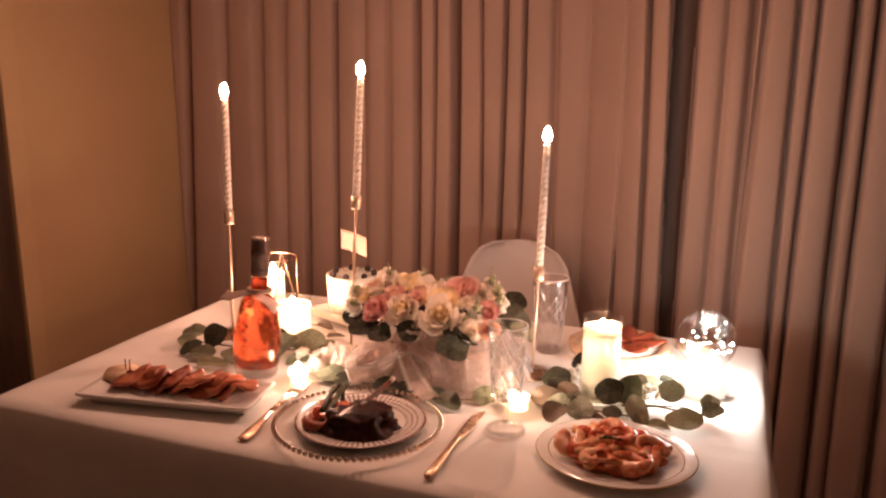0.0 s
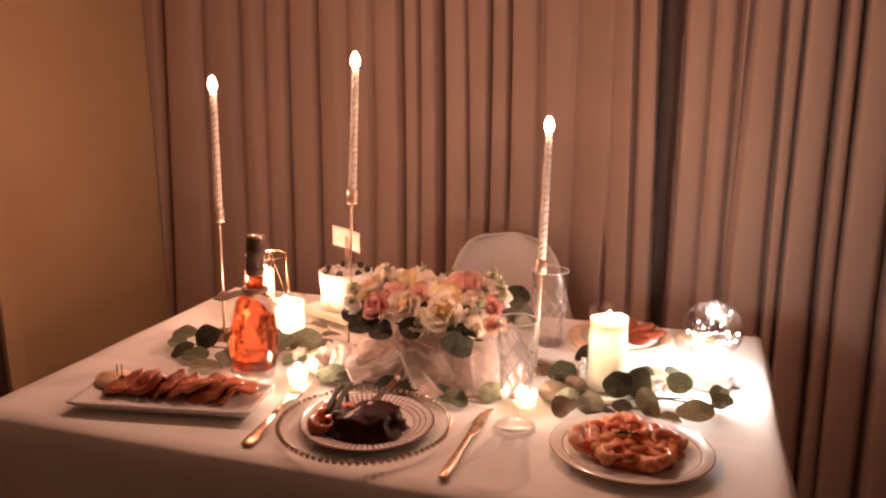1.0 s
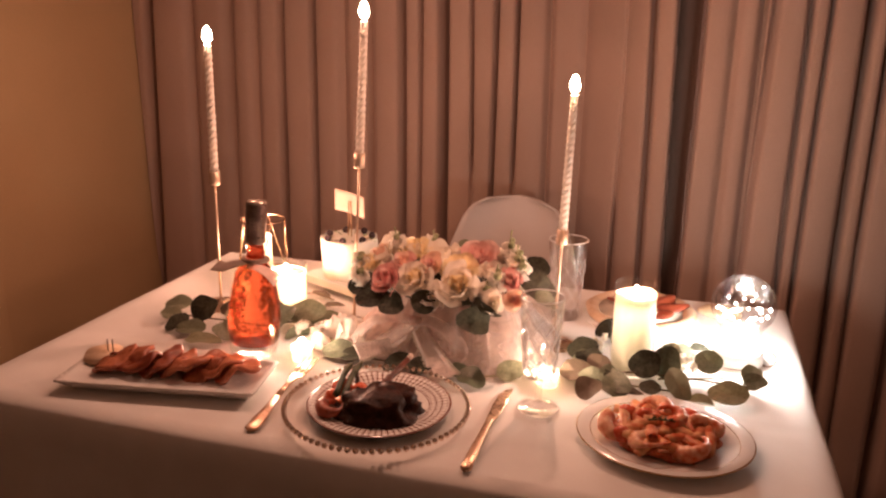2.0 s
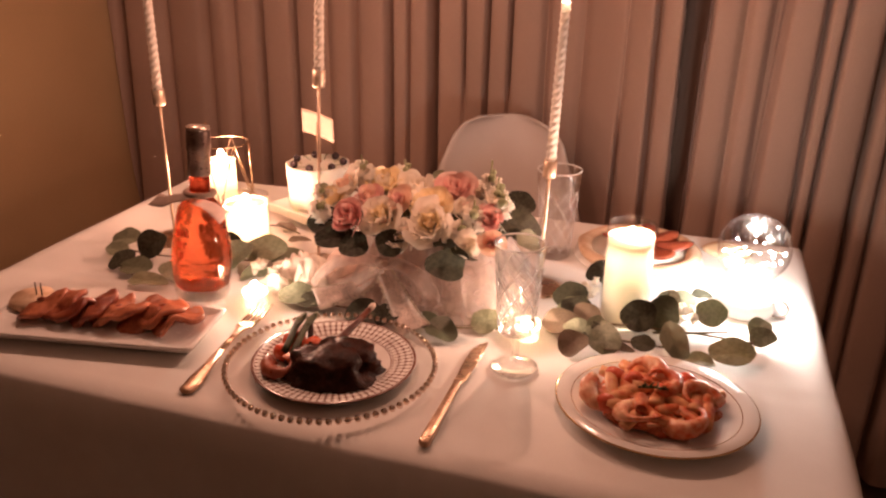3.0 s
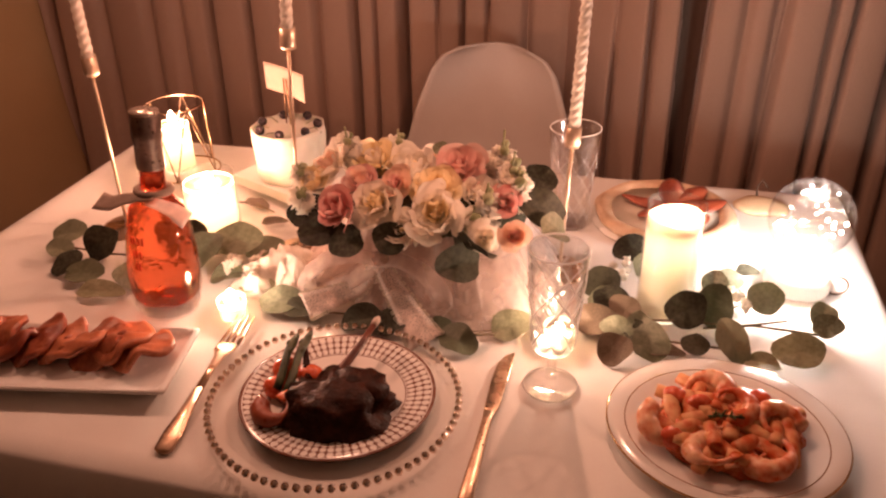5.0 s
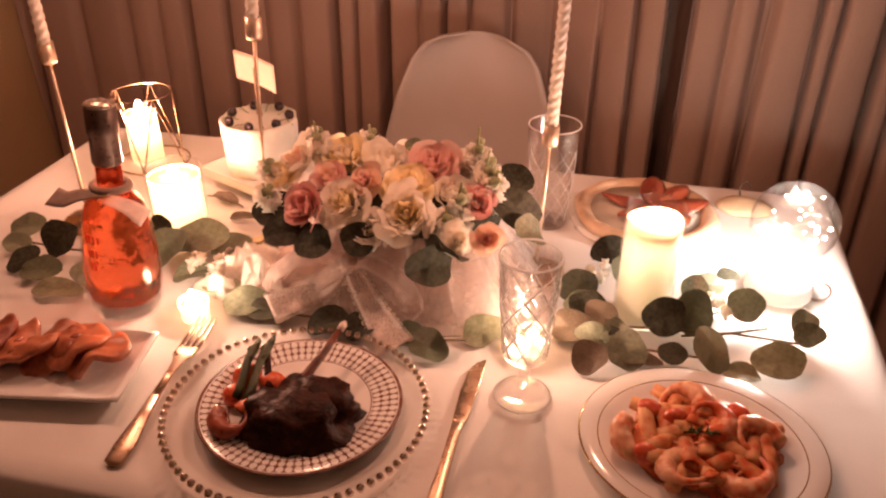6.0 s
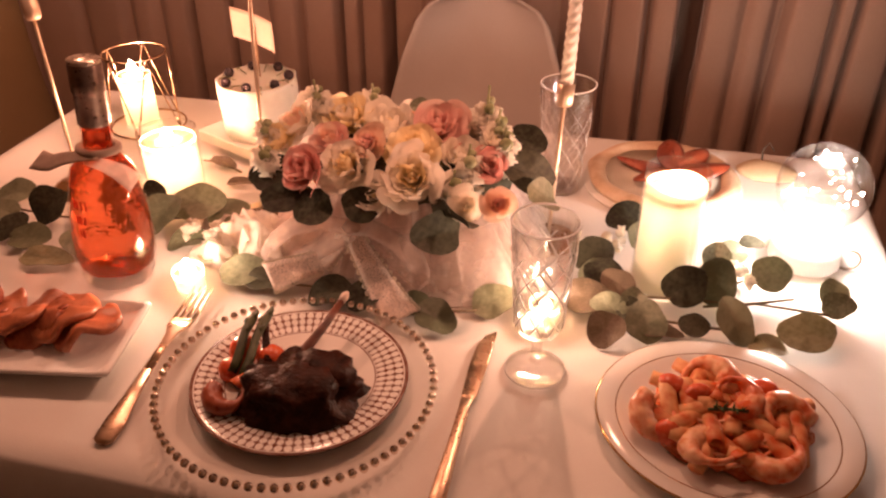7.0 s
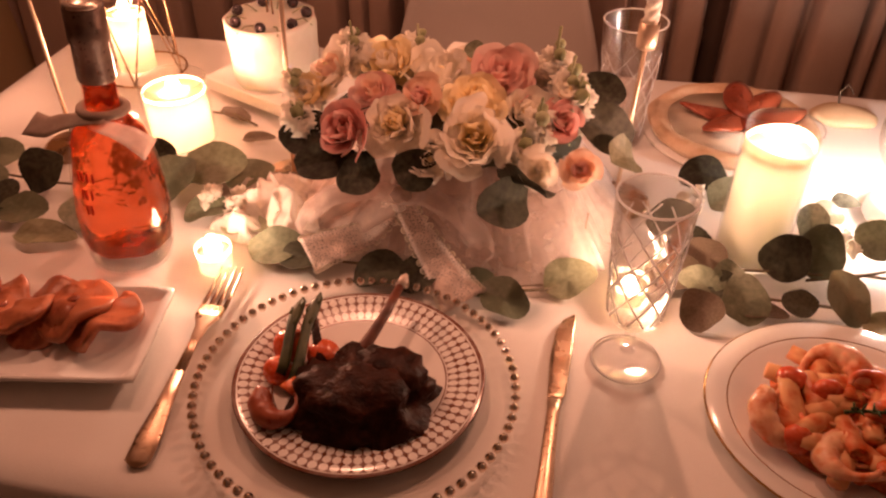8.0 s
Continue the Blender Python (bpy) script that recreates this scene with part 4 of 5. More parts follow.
# tea lights
for x, y, w in ((-0.304, 1.709, 0.25), (0.068, 1.740, 0.27)):
    tea = thing("tea_light", pose(x, y, Z), "small glowing tea light on the tablecloth", "candle", "tea lights on the cloth")
    part("cup", sheet(lambda u, v: ((0.0145 + 0.002 * v) * math.cos(6.2832 * u), (0.0145 + 0.002 * v) * math.sin(6.2832 * u), 0.001 + 0.022 * v), 32, 6, 0, True), M_WAX, tea, "frosted glowing cup")
    part("melt_pool", lathe([(0.0, 0.016), (0.0155, 0.017)], 28), M_WAXPOOL, tea)
    part("flame", flame_bm(0.022 if x < 0 else 0.012, 0.0075 if x < 0 else 0.006), M_FLAME, tea, "bright flame").location = (0, 0, 0.014)
    lamp("tea_light_lamp", (x, y, Z + 0.032), VOTIVE_W * w, (1.0, 0.66, 0.48), 0.006)

# globe lamp with a string of LEDs
GX, GY = 0.333, 1.916
globe = thing("globe_lamp", pose(GX, GY, Z), "clear glass globe lamp full of glowing white wire lights", "lamp")
gp = [(0.030, 0.018), (0.030, 0.034)] + [(0.0470 * math.sin(a), 0.0910 - 0.0470 * math.cos(a)) for a in [0.70 + i * (math.pi - 0.72) / 24 for i in range(25)]]
part("glass", lathe(gp, 48), M_GLOBE, globe, "clear glass ball")
part("base", lathe([(0.0, 0.0), (0.036, 0.0), (0.038, 0.003), (0.037, 0.014), (0.034, 0.020), (0.028, 0.022), (0.0, 0.022)], 40), M_LAMPBASE, globe, "white round base")
rng = random.Random(9)
wire = []
for i in range(150):
    s = i / 149
    a = 2 * math.pi * 5 * s + 0.9 * math.sin(i * 0.37)
    z = 0.048 + 0.080 * s + 0.008 * math.sin(i * 0.53)
    r = math.sqrt(max(0.00002, 0.0425 ** 2 - (z - 0.091) ** 2)) * (0.72 + 0.22 * math.sin(i * 0.9))
    wire.append((r * math.cos(a), r * math.sin(a), z))
part("wire", tube(wire, 0.0002, 5), M_WIRE, globe, "fine copper wire")
LEDS = as_mesh(lathe([(0.0, -0.0026), (0.0018, -0.0018), (0.0024, 0.0), (0.0018, 0.0018), (0.0, 0.0026)], 8), "led_bulb", M_LED)
for i in range(0, 150, 2):
    if i < 70 or i % 6 == 0:
        piece("led", LEDS, globe, Matrix.Translation(wire[i]) @ Matrix.Diagonal((*(0.9 if i < 70 else 0.5,) * 3, 1)))
lamp("globe_light_low", (GX, GY, Z + 0.040), GLOBE_W * 0.6, (1.0, 0.86, 0.77), 0.022)
lamp("globe_light_high", (GX, GY, Z + 0.052), GLOBE_W * 0.4, (1.0, 0.86, 0.77), 0.014)
part("pull_loop", tube([(0.042 + 0.012 * math.sin(a), -0.012, 0.013 + 0.012 * math.cos(a)) for a in [i * 0.35 for i in range(18)]], 0.0016, 8, closed=True), M_RIBBON, globe, "small cord loop")

# ---- wine bottle ----
bottle_axis = (Vector((-0.376, 1.724, 1.004)) - Vector((-0.386, 1.706, Z))).normalized()
bottle = thing("wine_bottle", Matrix.Translation((-0.386, 1.706, Z)) @ Vector((0, 0, 1)).rotation_difference(bottle_axis).to_matrix().to_4x4(), "half bottle of pink-orange wine with a ribbon at its neck", "bottle")
part("glass", lathe([(0.0, 0.004), (0.022, 0.002), (0.030, 0.0), (0.0345, 0.003), (0.0375, 0.014), (0.0402, 0.034), (0.0408, 0.055), (0.0392, 0.080), (0.0358, 0.105), (0.0330, 0.120), (0.0300, 0.132), (0.0225, 0.142), (0.0155, 0.149), (0.0145, 0.156), (0.0138, 0.176)], 48), M_GLASS, bottle, "clear heavy-based glass")
part("base", lathe([(0.0, 0.005), (0.028, 0.0035), (0.0335, 0.006), (0.0360, 0.014), (0.034, 0.019), (0.0, 0.017)], 40, relief=lambda a, k: 0.0010 * math.cos(13 * a + 2 * k) if k else 0), M_CRYSTAL, bottle, "thick clear faceted base")
part("wine", lathe([(0.0, 0.034), (0.012, 0.030), (0.026, 0.022), (0.0345, 0.021), (0.0372, 0.026), (0.0386, 0.036), (0.0390, 0.055), (0.0374, 0.080), (0.0340, 0.105), (0.0312, 0.120), (0.0282, 0.131), (0.0205, 0.141), (0.0135, 0.148), (0.0125, 0.156), (0.0120, 0.172), (0.0, 0.172)], 48, relief=lambda a, k: 0.0009 * math.sin(6 * a + 1.7 * k) if k > 2 else 0), M_BOTTLE, bottle, "pink-orange wine")
part("capsule", lathe([(0.0142, 0.176), (0.0152, 0.178), (0.0146, 0.208), (0.0160, 0.210), (0.0157, 0.235), (0.0146, 0.2365)], 32), M_FOIL, bottle, "dark foil capsule")
part("capsule_top", lathe([(0.0146, 0.2362), (0.0157, 0.2372), (0.0152, 0.2402), (0.0, 0.2412)], 32), M_FOILTOP, bottle, "pale foil top")


def band(pts, w0, w1, thick=0.0006):
    """Ribbon that hangs along points, flat across z or y."""
    n = len(pts)

    def fn(u, v):
        i = min(int(v * (n - 1)), n - 2)
        k = v * (n - 1) - i
        p = Vector(pts[i]).lerp(Vector(pts[i + 1]), k)
        w = w0 + (w1 - w0) * v
        d = (Vector(pts[i + 1]) - Vector(pts[i]))
        s = d.cross(Vector((0, -0.5, 0.86))).normalized()
        return p + s * w * (u - 0.5)
    return sheet(fn, 4, n * 3, thick)


part("ribbon_ring", tube([(0.0178 * math.cos(a), 0.0178 * math.sin(a), 0.151) for a in [i * 0.3142 for i in range(20)]], 0.0042, 8, closed=True), M_RIBBON, bottle, "grey ribbon tied round the neck")
part("ribbon_tail", band([(0.012, -0.018, 0.151), (-0.008, -0.021, 0.149), (-0.026, -0.022, 0.144), (-0.040, -0.024, 0.138), (-0.056, -0.022, 0.139)], 0.010, 0.024), M_RIBBON, bottle, "grey ribbon end")
part("ribbon_tail", band([(0.000, -0.021, 0.146), (0.020, -0.023, 0.145), (0.034, -0.020, 0.139), (0.046, -0.014, 0.126)], 0.010, 0.022), M_NETSKIRT, bottle, "sheer white ribbon end")
for row, (z, xs) in enumerate(((0.103, (-0.012, -0.008, -0.003, 0.002)), (0.088, (-0.009, -0.005, 0.0)), (0.074, (-0.006, -0.002)))):
    for x in xs:
        r = (0.0362, 0.0385, 0.0400)[row]
        y = -math.sqrt(r * r - x * x)
        part("print_mark", box(x - 0.0006, x + 0.0006, y - 0.0012, y + 0.0008, z - 0.0045, z + 0.0045, 0.0002), M_REDPRINT, bottle, "red printed mark")

# ---- cake ----
cb = thing("cake_board", pose(-0.352, 2.055, Z, 0, 0, -24), "white square cake board under the cake", "cake board")
part("slab", box(-0.085, 0.085, -0.075, 0.075, 0.010, 0.026, 0.002), M_BOARD, cb)
part("riser", box(-0.06, 0.06, -0.05, 0.05, 0.0, 0.010, 0.001), M_BOARD, cb)
cake = thing("small_cake", pose(-0.371, 2.045, Z + 0.026), "small round cream-frosted cake topped with blueberries", "cake")
rel = lambda a, k: 0.0012 * math.sin(9 * a + k) + 0.0012 * noise.noise(Vector((math.cos(a) * 4, math.sin(a) * 4, k * 0.7)))
part("frosting", lathe([(0.0, 0.0), (0.0515, 0.0), (0.053, 0.006), (0.0525, 0.018), (0.0532, 0.031), (0.0525, 0.045), (0.0535, 0.058), (0.0545, 0.070), (0.0535, 0.0755), (0.051, 0.076), (0.048, 0.072), (0.02, 0.071), (0.0, 0.071)], 56, relief=rel), M_CREAM, cake)
for k in range(7):
    a = 2 * math.pi * k / 7 + 0.35
    br = thing("blueberry", pose(-0.371 + 0.043 * math.cos(a), 2.045 + 0.043 * math.sin(a), Z + 0.026 + 0.0775, 15 * k, 20, 0), "dark blueberry on top of the cake", "berry", "berries on the cake")
    part("berry", lathe([(0.0, -0.0066), (0.0045, -0.0052), (0.0070, 0.0), (0.0054, 0.0045), (0.0027, 0.006), (0.0023, 0.005), (0.0, 0.0045)], 16), M_BERRY, br)
    part("herb_twig", tube([(0.028 * math.cos(a + 0.4), 0.028 * math.sin(a + 0.4), 0.073), (0.044 * math.cos(a + 0.45), 0.044 * math.sin(a + 0.45), 0.078), (0.056 * math.cos(a + 0.4), 0.056 * math.sin(a + 0.4), 0.072)], 0.0008, 5), M_BUDGREEN, cake)
topper = thing("cake_topper", pose(-0.3775, 2.063, Z + 0.091), "blank blush card on two thin sticks in the cake", "cake topper")
tv = pose(0, 0, 0, 0, 0, -25)


def card_point(u, v):
    x, z = 0.042 * (2 * u - 1), 0.050 + 0.041 * v - 0.006 * (u - 0.5)
    return tv @ Vector((x, 0.004 * math.sin(u * 3.1), z))


part("card", sheet(card_point, 12, 6, 0.0006), M_CARD, topper)
for dx in (-0.006, 0.004):
    part("stick", tube([tv @ Vector((dx, 0, 0.0)), tv @ Vector((dx * 0.6, 0.0015, 0.075))], 0.0011, 6), M_WOOD, topper)

# ---- flat bread with cured meat ----
BX, BY = 0.178, 2.056
pizza = thing("flat_bread", pose(BX, BY, Z), "round flat bread with white cheese on a low board", "bread")
part("board", lathe([(0.0, 0.0), (0.098, 0.0), (0.100, 0.002), (0.100, 0.005), (0.0, 0.005)], 48), M_BOARD, pizza, "thin white round board")
part("crust", lathe([(0.070, 0.006), (0.082, 0.005), (0.094, 0.008), (0.096, 0.015), (0.088, 0.021), (0.078, 0.019), (0.070, 0.012), (0.070, 0.006)], 56, relief=lambda a, k: 0.003 * noise.noise(Vector((math.cos(a) * 2.5, math.sin(a) * 2.5, k * 0.3)))), M_BREAD, pizza, "toasted tan crust")
part("cheese", lathe([(0.0, 0.012), (0.05, 0.013), (0.080, 0.015)], 48), M_CHEESE, pizza, "melted white cheese")


def meat_bm(seed):
    def fn(u, v):
        a = 2 * math.pi * u
        return (0.036 * v * math.cos(a), 0.019 * v * math.sin(a), 0.004 * (1 - v * v) + 0.003 * v * math.sin(2 * a + seed))
    return sheet(fn, 24, 4, 0.003, True)


MEATS = [as_mesh(meat_bm(s), "meat_slice", M_SALAMI) for s in (0.5, 2.2)]
for k, (r, a, dz) in enumerate(((0.036, 172, 0.019), (0.030, 92, 0.024), (0.034, 232, 0.021), (0.038, 12, 0.019), (0.036, 306, 0.021), (0.034, 52, 0.020))):
    t = thing("cured_meat_slice", pose(BX + 0.010 + r * math.cos(math.radians(a)), BY + 0.010 + r * math.sin(math.radians(a)), Z + dz, 6, -8, a), "dark red cured meat slice on the flat bread", "meat slice", "meat slices on the bread")
    piece("slice", MEATS[k % 2], t, pose(0, 0, 0))
pear = thing("pear_half", pose(0.312, 2.118, Z + 0.004), "pale sliced pear half with a dark stem", "fruit")
part("flesh", blob((0.038, 0.026, 0.012), 0.12, 1.5, 3, 2.0, 0.003), M_PEAR, pear)
part("stem", tube([(-0.006, 0.01, 0.008), (-0.008, 0.014, 0.024), (-0.002, 0.012, 0.036), (0.006, 0.008, 0.026)], [0.0016, 0.0012, 0.001, 0.0008], 6), M_TWIG, pear, "dark curved stem")


# ---- leaves ----
def leaf_bm(tip=0.0, seed=0.0):
    """Round leaf, length and width 1, folded along its midrib, with a wavy rim and crisp edge."""
    bm = bmesh.new()
    n = 20

    def point(a, r, dz):
        k = r * (1 + tip * max(0, math.cos(a)) ** 6 + 0.05 * math.sin(3 * a + seed) + 0.03 * math.sin(5 * a + 2 * seed))
        x, y = 0.5 * k * math.cos(a), 0.5 * k * math.sin(a)
        z = 0.22 * abs(y) - 0.22 * x * x + 0.035 * r * math.sin(2 * a + seed) + 0.02 * r * math.sin(5 * a + seed)
        return (x, y, z + dz)
    for dz in (0.006, -0.006):
        c = bm.verts.new((0, 0, dz))
        rings = [[bm.verts.new(point(2 * math.pi * i / n, r, dz)) for i in range(n)] for r in (0.3, 0.65, 1.0)]
        for i in range(n):
            bm.faces.new((c, rings[0][i], rings[0][(i + 1) % n]))
        grid_faces(bm, rings, True)
    grid_faces(bm, [[bm.verts.new(point(2 * math.pi * i / n, 1.0, dz)) for i in range(n)] for dz in (0.006, -0.006)], True)
    return bm


LEAF = {}
for key, mt in (("green", M_LEAF), ("pale", M_LEAFPALE), ("dark", M_LEAFDARK), ("brown", M_LEAFBROWN)):
    LEAF[key] = [as_mesh(leaf_bm(t, q), "leaf", mt) for t, q in ((0.0, 0.4), (0.2, 2.1), (0.1, 4.0))]


def branch(name, label, stem_pts, leaves, group="eucalyptus on the table"):
    """A sprig: leaves as x, y, z above the cloth, length, width, pitch, turn, kind."""
    t = thing(name, pose(0, 0, Z), label, "leaves", group)
    for pts in stem_pts:
        part("stem", tube(pts, 0.0014, 6), M_STEM, t)
    for k, (x, y, z, l, w, rx, rz, key) in enumerate(leaves):
        m = pose(x, y, z, rx, 0, 0) @ pose(0, 0, 0, 0, 0, rz) @ Matrix.Diagonal((0.88 * l, 0.88 * w, 0.5 * (l + w), 1))
        piece("leaf", LEAF[key][k % 3], t, m)
    return t


branch("eucalyptus_branch", "grey-green round-leaved eucalyptus branch round the wine bottle", [[(-0.60, 1.80, 0.006), (-0.52, 1.79, 0.010), (-0.44, 1.80, 0.008), (-0.34, 1.84, 0.008), (-0.30, 1.85, 0.006)]], [
    (-0.604, 1.822, 0.014, 0.055, 0.045, 25, 20, "green"), (-0.592, 1.786, 0.010, 0.050, 0.036, 15, 160, "green"), (-0.525, 1.783, 0.028, 0.056, 0.052, 62, 40, "dark"),
    (-0.522, 1.738, 0.012, 0.058, 0.044, 18, 10, "green"), (-0.482, 1.710, 0.008, 0.066, 0.038, 8, 5, "pale"), (-0.458, 1.742, 0.016, 0.055, 0.044, 25, 130, "green"), (-0.555, 1.752, 0.012, 0.05, 0.04, 22, 70, "dark"),
    (-0.430, 1.850, 0.022, 0.036, 0.034, 40, 0, "dark"), (-0.392, 1.806, 0.022, 0.060, 0.052, 38, 60, "green"), (-0.362, 1.838, 0.022, 0.078, 0.056, 34, 10, "pale"), (-0.325, 1.836, 0.016, 0.055, 0.042, 22, 30, "pale"),
    (-0.470, 1.800, 0.018, 0.055, 0.044, 30, 100, "green"), (-0.500, 1.830, 0.016, 0.05, 0.042, 30, 20, "brown"), (-0.285, 1.838, 0.012, 0.05, 0.026, 14, 20, "brown"), (-0.345, 1.780, 0.008, 0.055, 0.040, 10, 30, "green")])
branch("eucalyptus_branch", "eucalyptus leaves lying under the lace bow", [[(-0.27, 1.735, 0.005), (-0.20, 1.73, 0.006), (-0.12, 1.735, 0.006), (-0.04, 1.72, 0.006), (0.03, 1.74, 0.006)]], [
    (-0.255, 1.732, 0.012, 0.058, 0.046, 22, 20, "green"), (-0.222, 1.726, 0.010, 0.060, 0.038, 12, 10, "dark"), (-0.036, 1.706, 0.010, 0.052, 0.042, 20, 150, "green"), (-0.062, 1.722, 0.010, 0.036, 0.034, 20, 30, "green"),
    (0.015, 1.742, 0.012, 0.052, 0.044, 26, 30, "pale"), (-0.150, 1.720, 0.010, 0.056, 0.044, 18, 20, "dark"), (-0.115, 1.724, 0.010, 0.05, 0.04, 16, 80, "dark"), (-0.300, 1.762, 0.009, 0.05, 0.035, 10, 10, "pale")])
# Leaves keyed dark here hold their backlit shade in the leaf colour.
branch("eucalyptus_branch", "grey-green eucalyptus branch in front of the pillar candle", [[(0.09, 1.85, 0.010), (0.14, 1.78, 0.014), (0.20, 1.78, 0.020), (0.26, 1.79, 0.016), (0.31, 1.82, 0.010)], [(0.14, 1.78, 0.014), (0.18, 1.75, 0.012), (0.24, 1.75, 0.012)], [(0.22, 1.78, 0.014), (0.27, 1.80, 0.012), (0.34, 1.80, 0.010)]], [
    (0.106, 1.840, 0.018, 0.055, 0.050, 30, 30, "dark"), (0.106, 1.768, 0.014, 0.058, 0.046, 25, 0, "brown"), (0.128, 1.724, 0.012, 0.044, 0.042, 28, 60, "brown"), (0.148, 1.756, 0.012, 0.040, 0.038, 25, 20, "dark"),
    (0.165, 1.740, 0.014, 0.050, 0.046, 28, 100, "green"), (0.138, 1.925, 0.020, 0.055, 0.046, 32, 0, "dark"), (0.200, 1.788, 0.030, 0.052, 0.048, 52, 30, "dark"), (0.228, 1.797, 0.032, 0.052, 0.050, 52, 80, "green"),
    (0.247, 1.750, 0.022, 0.056, 0.036, 52, 120, "green"), (0.288, 1.842, 0.022, 0.046, 0.044, 44, 0, "green"), (0.275, 1.914, 0.014, 0.030, 0.022, 18, 0, "dark"), (0.234, 1.858, 0.020, 0.048, 0.034, 40, 90, "green"),
    (0.210, 1.746, 0.014, 0.034, 0.030, 24, 0, "dark"), (0.176, 1.738, 0.008, 0.050, 0.026, 6, 0, "brown"), (0.278, 1.738, 0.008, 0.040, 0.030, 8, 0, "pale"), (0.120, 1.800, 0.020, 0.05, 0.045, 34, 140, "dark"), (0.160, 1.90, 0.016, 0.05, 0.04, 30, 50, "green"), (0.252, 1.885, 0.014, 0.04, 0.035, 25, 20, "green")])
branch("eucalyptus_branch", "dark olive eucalyptus leaves heaped between goblet and pillar candle", [[(0.10, 1.84, 0.006), (0.115, 1.80, 0.010), (0.130, 1.765, 0.008), (0.150, 1.735, 0.006)]], [(0.112, 1.812, 0.016, 0.044, 0.036, 24, 40, "green"), (0.136, 1.790, 0.020, 0.040, 0.036, 34, 150, "brown"), (0.128, 1.758, 0.014, 0.042, 0.034, 22, -30, "green"), (0.152, 1.765, 0.018, 0.038, 0.032, 30, 80, "green"), (0.100, 1.780, 0.010, 0.036, 0.028, 16, 110, "brown")])
branch("loose_leaf", "loose two-lobed grey-green eucalyptus leaf", [], [(0.347, 1.828, 0.018, 0.034, 0.034, 42, 90, "green"), (0.350, 1.815, 0.012, 0.036, 0.032, 36, 20, "green")], "loose leaves on the cloth")
branch("loose_leaf", "loose flat grey-green eucalyptus leaf", [], [(0.314, 1.758, 0.014, 0.062, 0.048, 24, 15, "pale")], "loose leaves on the cloth")


branch("dried_leaf", "dried brown leaves lying beside the cake board", [[(-0.43, 1.975, 0.004), (-0.40, 1.972, 0.006), (-0.365, 1.955, 0.004)]], [(-0.400, 1.972, 0.006, 0.052, 0.024, 8, -20, "brown"), (-0.352, 1.925, 0.006, 0.040, 0.022, 8, 15, "brown")], "dried leaves on the cloth")


# ---- small white filler flowers ----
FLORET = as_mesh(blob((0.0045, 0.0045, 0.0035), 0.9, 5, 2, 1.0), "floret", M_WHITE)


def cluster(x, y, w, d, n, seed, label):
    rg = random.Random(seed)
    t = thing("filler_flowers", pose(x, y, Z), label, "flowers", "small white flowers on the cloth")
    part("stem", tube([(-w * 0.6, 0, 0.003), (0, 0, 0.008), (w * 0.5, d * 0.3, 0.010)], 0.0010, 6), M_STEM, t)
    for k in range(n):
        piece("floret", FLORET, t, pose(rg.uniform(-w, w), rg.uniform(-d, d), rg.uniform(0.008, 0.024), rg.uniform(0, 90), rg.uniform(0, 90), rg.uniform(0, 360)) @ Matrix.Diagonal((*(rg.uniform(0.7, 1.4),) * 3, 1)))
    return t


cluster(-0.322, 1.790, 0.028, 0.014, 34, 1, "small cluster of white filler flowers on the cloth")
cluster(0.256, 1.838, 0.014, 0.012, 20, 2, "small cluster of white filler flowers in the leaves")
cluster(0.126, 1.880, 0.010, 0.014, 12, 3, "few tiny white filler flowers by the candlestick")

# ---- flower arrangement ----
FX, FY = -0.100, 1.855
arr = thing("flower_arrangement", pose(FX, FY, Z), "low box of pink, peach and cream roses with dark leaves", "flowers")
part("flower_box", box(-0.100, 0.095, -0.060, 0.065, 0.0, 0.085, 0.012), M_SATIN, arr, "blush satin box")


RINGS = ((2, 0.13, 0.60, 1.7, 0.02), (3, 0.25, 0.60, 1.3, 0.06), (4, 0.40, 0.56, 1.05, 0.12), (5, 0.57, 0.50, 0.88, 0.22), (5, 0.76, 0.38, 0.80, 0.36), (6, 0.94, 0.18, 0.72, 0.52))


# open, ruffled blooms with fewer and wider petals
OPEN = ((3, 0.12, 0.34, 1.5, 0.03), (4, 0.24, 0.38, 1.2, 0.08), (5, 0.38, 0.40, 1.0, 0.16), (6, 0.56, 0.38, 0.92, 0.28), (6, 0.75, 0.28, 0.84, 0.42), (6, 0.92, 0.12, 0.82, 0.55))


def petal_bm(rings, j, wave):
    """Petal of ring j of a bloom of radius 1: part of a cup round the bloom's axis, one side tucked in, the rim rolled out and wavy."""
    _, rad, high, half, lip = rings[j]

    def fn(u, v):
        t = 2 * u - 1
        top = high - 0.20 * abs(t) ** 2.6 + (0.025 + wave) * math.sin((4 + 50 * wave) * t + j)
        r = rad * (0.30 + 0.70 * math.sin(min(1.0, v * 1.1) * math.pi / 2)) * (1 + 0.10 * t) + lip * max(0.0, v - 0.62) ** 1.5 * 1.8 * (1 - 0.3 * t * t) + (0.012 + wave) * math.sin((5 + 60 * wave) * t + 2 * j) * v * v
        a = t * half * (0.55 + 0.45 * math.sin(math.pi * (0.15 + 0.60 * v)))
        z = -0.55 + (top + 0.55) * v - lip * 0.9 * max(0.0, v - 0.8) ** 1.3
        return (r * math.sin(a), r * math.cos(a), z)
    return sheet(fn, 14 if wave else 10, 8)


